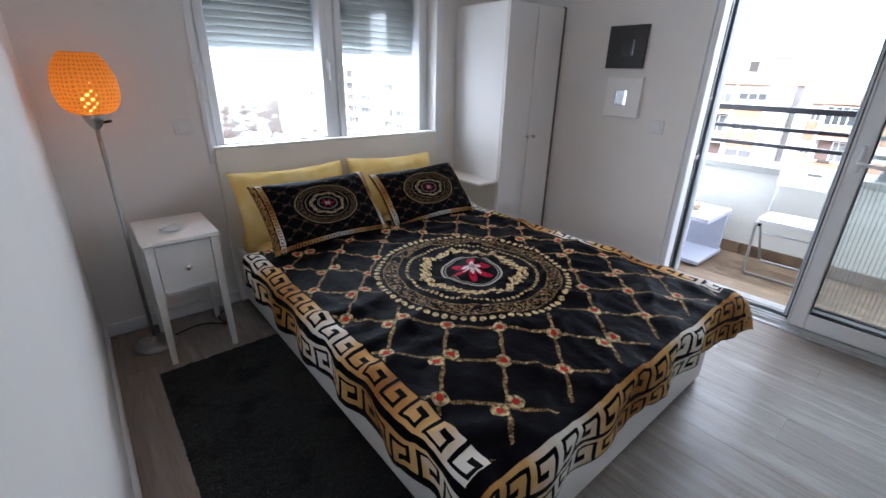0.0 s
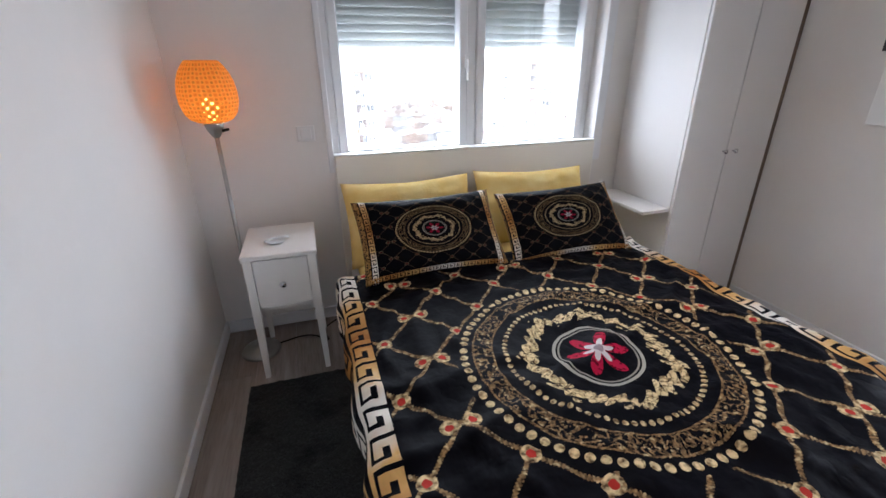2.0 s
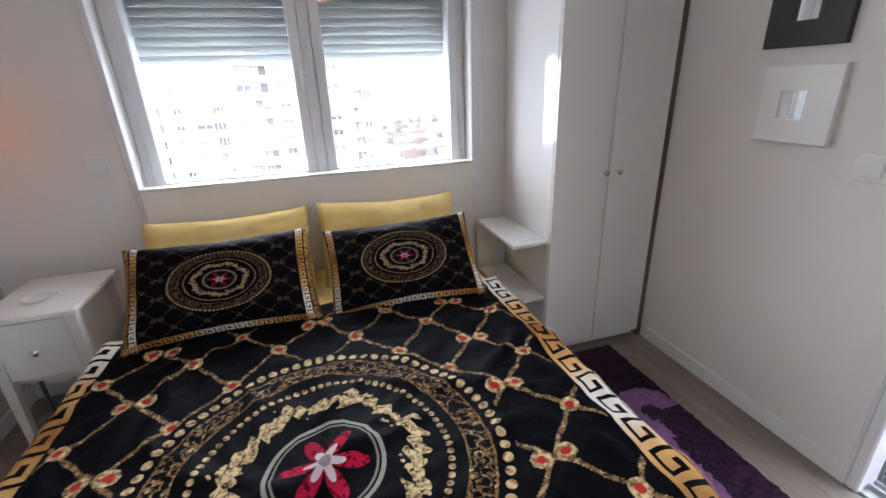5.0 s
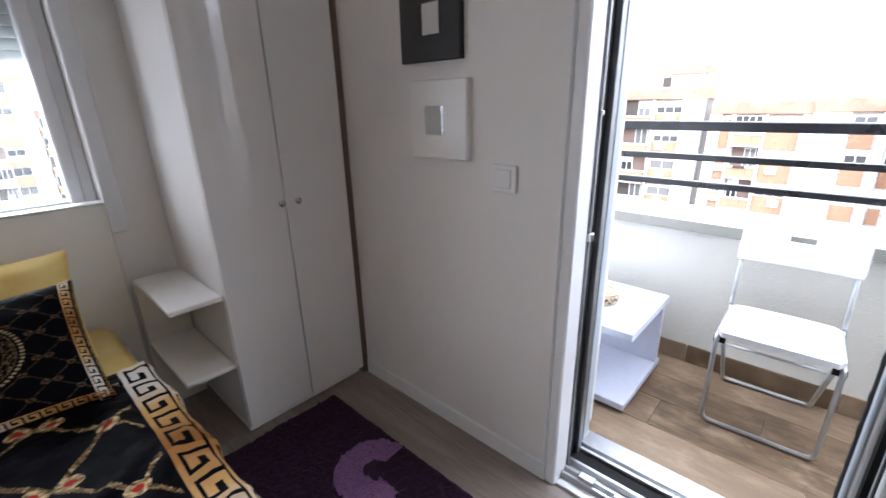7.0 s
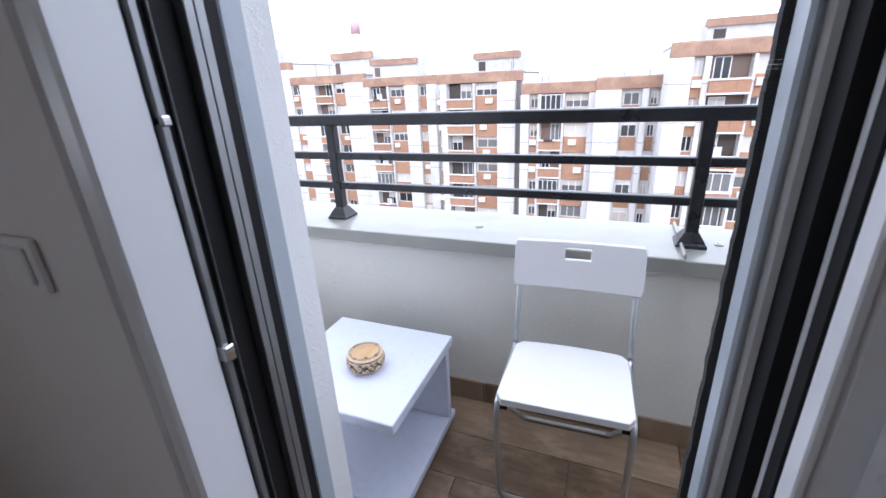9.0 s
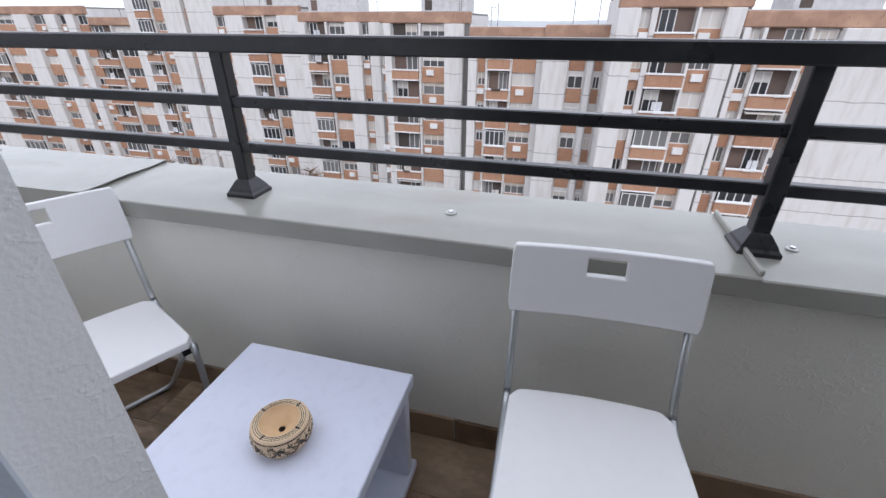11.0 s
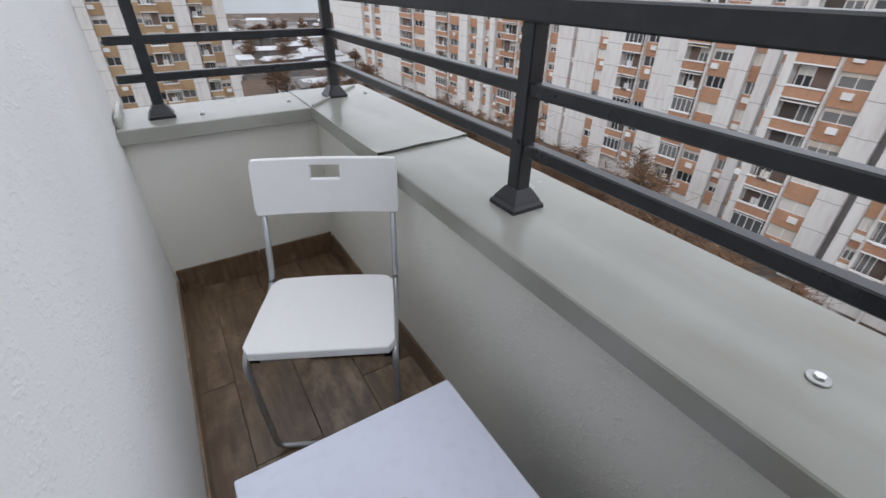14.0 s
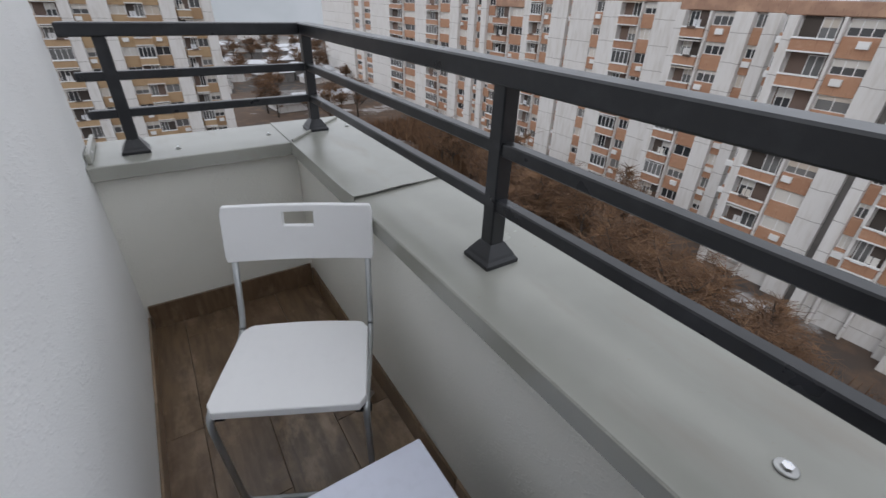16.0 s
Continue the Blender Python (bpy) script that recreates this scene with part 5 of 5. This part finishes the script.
                    piece("window", ("sm", w, bl), window_mesh(w - 0.35, 1.1, 2, bl), (OLD_WHITE, FAR_GLASS, BLIND), b, pose(mid, -0.04, zb + 0.02))
        x += w
    return b


def facing_west(X, y_high, zroof):
    return pose(X, y_high, zroof, 0, 0, -90)


P, S, W, B, N, Q, F = "pier", "slot", "wide", "balcony", "small", "slim", "fin"
ROW = "long panel apartment block in white and brick orange, across the street"
building("apartment_building", ROW, facing_west(39.0, -12.2, 1.90), [(P, 0.40), (Q, 0.90), (F, 0.25), (B, 2.60), (F, 0.20), (W, 1.70), (P, 9.00), (P, 1.50), (B, 3.00), (W, 2.80), (P, 3.00)], 1.90, 8, 11, roof_boxes=((3.5, 9, 2, 6, 1.8),))
building("apartment_building", ROW, facing_west(39.1, -3.7, 3.14), [(P, 1.53), (Q, 0.77), (F, 0.41), (B, 2.65), (F, 0.20), (W, 1.63), (P, 1.17), (S, 0.41)], 3.14, 8, 12, roof_boxes=((2.5, 8, 2, 6, 1.6),))
building("apartment_building", ROW, facing_west(44.1, 1.7, 0.93), [(P, 2.21), (N, 1.68), (P, 0.53), (N, 0.95), (P, 1.89)], 0.93, 7, 13)
building("apartment_building", ROW, facing_west(45.6, 8.9, 0.71), [(P, 0.86), (Q, 0.81), (F, 0.27), (B, 2.11), (F, 0.22), (W, 2.27), (P, 0.65)], 0.71, 7, 14)
building("apartment_building", ROW, facing_west(47.9, 19.0, 2.03), [(Q, 0.45), (P, 0.79), (B, 2.99), (F, 0.23), (W, 2.60), (P, 1.98), (S, 0.56)], 2.03, 8, 15, roof_boxes=((3.5, 8.5, 3, 7, 2.1),))
building("apartment_building", ROW, facing_west(52.6, 31.5, 2.11), [(P, 0.99), (B, 2.54), (F, 0.25), (W, 2.42), (P, 1.86), (Q, 1.18), (P, 1.24)], 2.11, 8, 21, roof_boxes=((0.5, 7.0, 1.5, 5, 2.3),))
building("apartment_building", ROW, facing_west(54.4, 44.9, 2.82), [(Q, 1.84), (P, 2.67), (B, 2.79), (F, 0.19), (W, 2.03), (P, 2.98)], 2.82, 8, 16, roof_boxes=((5.5, 12, 3, 7, 3.0),))
building("apartment_building", ROW, facing_west(56.2, 60.6, 5.07), [(P, 1.56), (B, 2.47), (F, 0.20), (W, 2.08), (P, 3.25), (Q, 0.72), (P, 4.42)], 5.07, 9, 17, roof_boxes=((1, 9, 1.5, 6, 2.4),))
building("apartment_building", ROW, facing_west(56.0, 68.3, 1.56), [(B, 3.90), (F, 0.26), (W, 3.51)], 1.56, 8, 18)
building("apartment_building", ROW, facing_west(55.7, 96.3, 2.99), [(P, 5.07), (B, 4.55), (F, 0.26), (W, 4.42), (P, 3.12), (Q, 3.25), (P, 2.08), (Q, 1.95), (P, 1.56), (Q, 1.69)], 2.99, 8, 19)
building("apartment_building", ROW, facing_west(55.7, 159.3, 2.73), [(P, 13.00), (P, 12.74), (N, 5.20), (P, 2.08), (N, 5.46), (P, 11.70), (B, 6.24), (F, 0.39), (W, 6.11)], 2.73, 8, 20, detail=False)
TOWER = "tall far apartment tower in white and ochre panels"
building("apartment_building", TOWER, pose(-15.4, 86, 6.0), [(P, 2.4), (W, 2.6), (B, 2.8), (P, 1.4), (Q, 2.0), (P, 2.4), (Q, 2.0), (B, 2.3), (Q, 2.1), (P, 2.0)], 6.0, 10, 31, panel=PANEL_Y, roof_boxes=((8, 14, 3, 7, 2.4),))
building("apartment_building", TOWER, pose(4.65, 86.5, 1.4), [(S, 0.5), (Q, 1.7), (B, 1.9), (Q, 1.6), (P, 1.5)], 1.4, 8, 33, panel=PANEL_Y)
building("apartment_building", TOWER, pose(-34.0, 90, -0.2), [(P, 1.6), (W, 3.0), (B, 3.0), (P, 1.6), (N, 1.8), (P, 1.6), (W, 3.0), (B, 3.0)], -0.2, 8, 32, panel=PANEL_Y, roof_boxes=((8, 14, 3, 7, 2.4),))

# red-white chimney behind the row, its paints paled to carry the distance haze
chim = thing("chimney", "tall red and white striped factory chimney far off", "chimney", (150, 92, GROUND))
HAZED_RED, HAZED_WHITE = paint("chimney_hazed_red", (0.72, 0.48, 0.54), 0.8), paint("chimney_hazed_white", (0.88, 0.88, 0.89), 0.8)
for k in range(7):
    part("band", lathe([(2.4 - 0.1 * k, 7.0 * k), (2.3 - 0.1 * k, 7.0 * k + 7)], 20), HAZED_RED if k % 2 == 0 else HAZED_WHITE, chim, "", True)

# low far buildings with snowy roofs in the gap, hills behind
rn = random.Random(21)
for k in range(60):
    y = rn.uniform(110, 330)
    x = y * rn.uniform(0.08, 0.44)
    w, d, h = rn.uniform(6, 16), rn.uniform(4, 9), rn.uniform(1.6, 3.2)
    if x > 40 and y < 140:
        continue
    hb = thing("low_building", "low far building with a snow-dusted roof", "building", (x, y, GROUND), rn.uniform(-15, 15), group="low buildings beyond the blocks")
    part("wall", boxes((-w / 2, w / 2, -d / 2, d / 2, 0, h)), CONCRETE if k % 2 else PANEL_W, hb)
    bm = bmesh.new()
    vs = [bm.verts.new(v) for v in ((-w / 2 - 0.5, -d / 2 - 0.5, h), (w / 2 + 0.5, -d / 2 - 0.5, h), (w / 2 + 0.5, d / 2 + 0.5, h), (-w / 2 - 0.5, d / 2 + 0.5, h), (-w / 2, 0, h + 1.1), (w / 2, 0, h + 1.1))]
    for f in ((0, 1, 5, 4), (2, 3, 4, 5), (1, 2, 5), (3, 0, 4), (3, 2, 1, 0)):
        bm.faces.new([vs[i] for i in f])
    part("roof", bm, SNOW if k % 5 < 3 else CONCRETE, hb)
# the hills' pale grey has the distance haze mixed into the colour
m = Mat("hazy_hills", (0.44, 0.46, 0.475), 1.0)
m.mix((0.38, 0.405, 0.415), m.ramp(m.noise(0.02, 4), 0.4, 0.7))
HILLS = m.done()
bm = bmesh.new()
prev = None
for k in range(121):
    a = math.tau * k / 120
    r = 430
    h = 25 + 3 * soft_noise(math.cos(a) * 3, math.sin(a) * 3, 2.0, 3)
    q = (bm.verts.new((r * math.cos(a), r * math.sin(a), GROUND)), bm.verts.new((r * 1.05 * math.cos(a), r * 1.05 * math.sin(a), GROUND + h)))
    if prev:
        bm.faces.new((prev[0], q[0], q[1], prev[1]))
    prev = q
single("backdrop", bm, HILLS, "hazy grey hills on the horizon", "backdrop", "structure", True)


# ---- winter trees in the yard below ----
m = Mat("bare_twigs", (0.12, 0.07, 0.042), 0.95)
m.mix((0.22, 0.125, 0.065), m.ramp(m.noise(0.8, 3), 0.4, 0.7))
TWIG = m.done()
TRUNK = paint("bark", (0.07, 0.055, 0.045), 0.95, 20, 0.8, 0.2)


def bare_tree(name, x, y, tall, spread, seed):
    """Tapered trunk, limbs that fork, and a crown of many thin twigs."""
    rn = random.Random(seed)
    t = thing(name, "bare winter tree with brown twigs", "tree", (x, y, GROUND), group="bare trees in the yard")
    part("trunk", lathe([(0.22, 0), (0.16, tall * 0.3), (0.07, tall * 0.62)], 8), TRUNK, t, "", True)
    limbs, twigs = bmesh.new(), bmesh.new()

    def stick(bm, a, b, r0, r1):
        d = (b - a).normalized()
        u = d.orthogonal().normalized()
        v = d.cross(u)
        ra = [bm.verts.new(a + r0 * (math.cos(k * 2.094) * u + math.sin(k * 2.094) * v)) for k in range(3)]
        rb = [bm.verts.new(b + r1 * (math.cos(k * 2.094) * u + math.sin(k * 2.094) * v)) for k in range(3)]
        for k in range(3):
            bm.faces.new((ra[k], ra[(k + 1) % 3], rb[(k + 1) % 3], rb[k]))

    for i in range(9):
        z0 = tall * rn.uniform(0.22, 0.6)
        a = Vector((0, 0, z0))
        ang = rn.uniform(0, math.tau)
        e = a + Vector((math.cos(ang) * spread * rn.uniform(0.4, 0.8), math.sin(ang) * spread * rn.uniform(0.4, 0.8), tall * rn.uniform(0.15, 0.38)))
        stick(limbs, a, e, 0.07, 0.03)
        for j in range(7):
            p = a.lerp(e, rn.uniform(0.35, 1))
            q = p + Vector((rn.gauss(0, 1), rn.gauss(0, 1), rn.uniform(0, 1.4))) * spread * 0.28
            stick(limbs, p, q, 0.03, 0.012)
            for k in range(26):
                s = p.lerp(q, rn.uniform(0.3, 1))
                stick(twigs, s, s + Vector((rn.gauss(0, 1), rn.gauss(0, 1), rn.uniform(-0.3, 1))) * spread * 0.17, 0.022, 0.008)
    part("bough", limbs, TRUNK, t)
    part("crown", twigs, TWIG, t)
    return t


first = bare_tree("tree", 30, 16, 9, 3.2, 1)
second = bare_tree("tree", 31, 30, 8, 3.6, 2)
third = bare_tree("tree", 27, 38, 7, 3.4, 3)
rn = random.Random(8)
for k in range(26):
    copy_thing((first, second, third)[k % 3], Matrix.Translation((rn.uniform(27, 36) + 0.45 * k, 4 + k * 2.2 + rn.uniform(-1.5, 1.5), GROUND)) @ Matrix.Rotation(rn.uniform(0, 6), 4, "Z") @ Matrix.Scale(rn.uniform(0.8, 1.35), 4))
for k in range(44):
    y = rn.uniform(80, 260)
    copy_thing((first, second, third)[k % 3], Matrix.Translation((y * rn.uniform(0.13, 0.42), y, GROUND)) @ Matrix.Rotation(rn.uniform(0, 6), 4, "Z") @ Matrix.Scale(rn.uniform(0.8, 1.3), 4))
bm = bmesh.new()
for k in range(32000):
    cy_ = rn.uniform(-4, 85)
    cx_ = rn.uniform(18, 37) + max(0.0, cy_) * 0.18
    if soft_noise(cx_, cy_, 0.12, 4) < -0.2:
        continue
    a = Vector((cx_, cy_, GROUND + rn.uniform(0, 0.4)))
    b = a + Vector((rn.gauss(0, 0.5), rn.gauss(0, 0.5), rn.uniform(0.8, 3.0)))
    s = Vector((rn.uniform(0.05, 0.2), rn.uniform(-0.15, 0.15), 0.05))
    bm.faces.new([bm.verts.new(v) for v in (a, a + s, b)])
single("bushes", bm, TWIG, "brown leafless bushes covering the yard", "bushes", "stuff")

# a low brick hut at the foot of the row
hut = thing("hut", "small brick-red hut at the foot of the blocks", "hut", (35.5, 9.5, GROUND))
part("wall", boxes((-2, 2, -2.5, 2.5, 0, 2.6)), PANEL_O, hut)
part("roof", boxes((-2.3, 2.3, -2.8, 2.8, 2.6, 2.85)), CONCRETE, hut)

# ---- floor boards and tiles, last ----
PLANK = {}


def lay(parent, name, mat, x0, x1, y0, y1, z0, z1, bevel):
    """One board or tile at its place, on shared data for its size."""
    key = (name, round(x1 - x0, 3), round(y1 - y0, 3))
    if key not in PLANK:
        PLANK[key] = mesh_of(name, boxes((0, x1 - x0, 0, y1 - y0, z0, z1), bevel=bevel), mat)
    ob = new(name, PLANK[key])
    ob.parent = parent
    ob.location = (x0, y0, 0)


x, k = -3.184, 0
while x < -0.005:
    x1 = min(x + 0.1915, 0.0)
    y = SOUTH - (k * 0.43) % 1.28
    while y < 1.6:
        lay(floor, "plank", LAMINATE, x, x1, max(y, SOUTH), min(y + 1.279, 1.6), -0.012, 0.0, 0.0005)
        y += 1.2805
    x, k = x + 0.1925, k + 1
tiles = thing("balcony_floor", "brown wood-look porcelain tiles in long strips", "floor", kind="structure")
x, k = 0.312, 0
while x < 1.118:
    x1 = min(x + 0.198, 1.119)
    y = -3.2 + (-(k * 0.37 + 0.22) % 0.9) - 0.9
    while y < 1.75:
        a, b = max(y, -3.2), min(y + 0.898, 1.7495)
        if b - a > 0.02 and not (x1 < 0.395 and (a > 0 or b < -1.64)):
            lay(tiles, "tile", WOOD_TILE, x, x1, a, b, 0.018, FLOOR_B, 0.0008)
        y += 0.8998
    x, k = x + 0.1998, k + 1
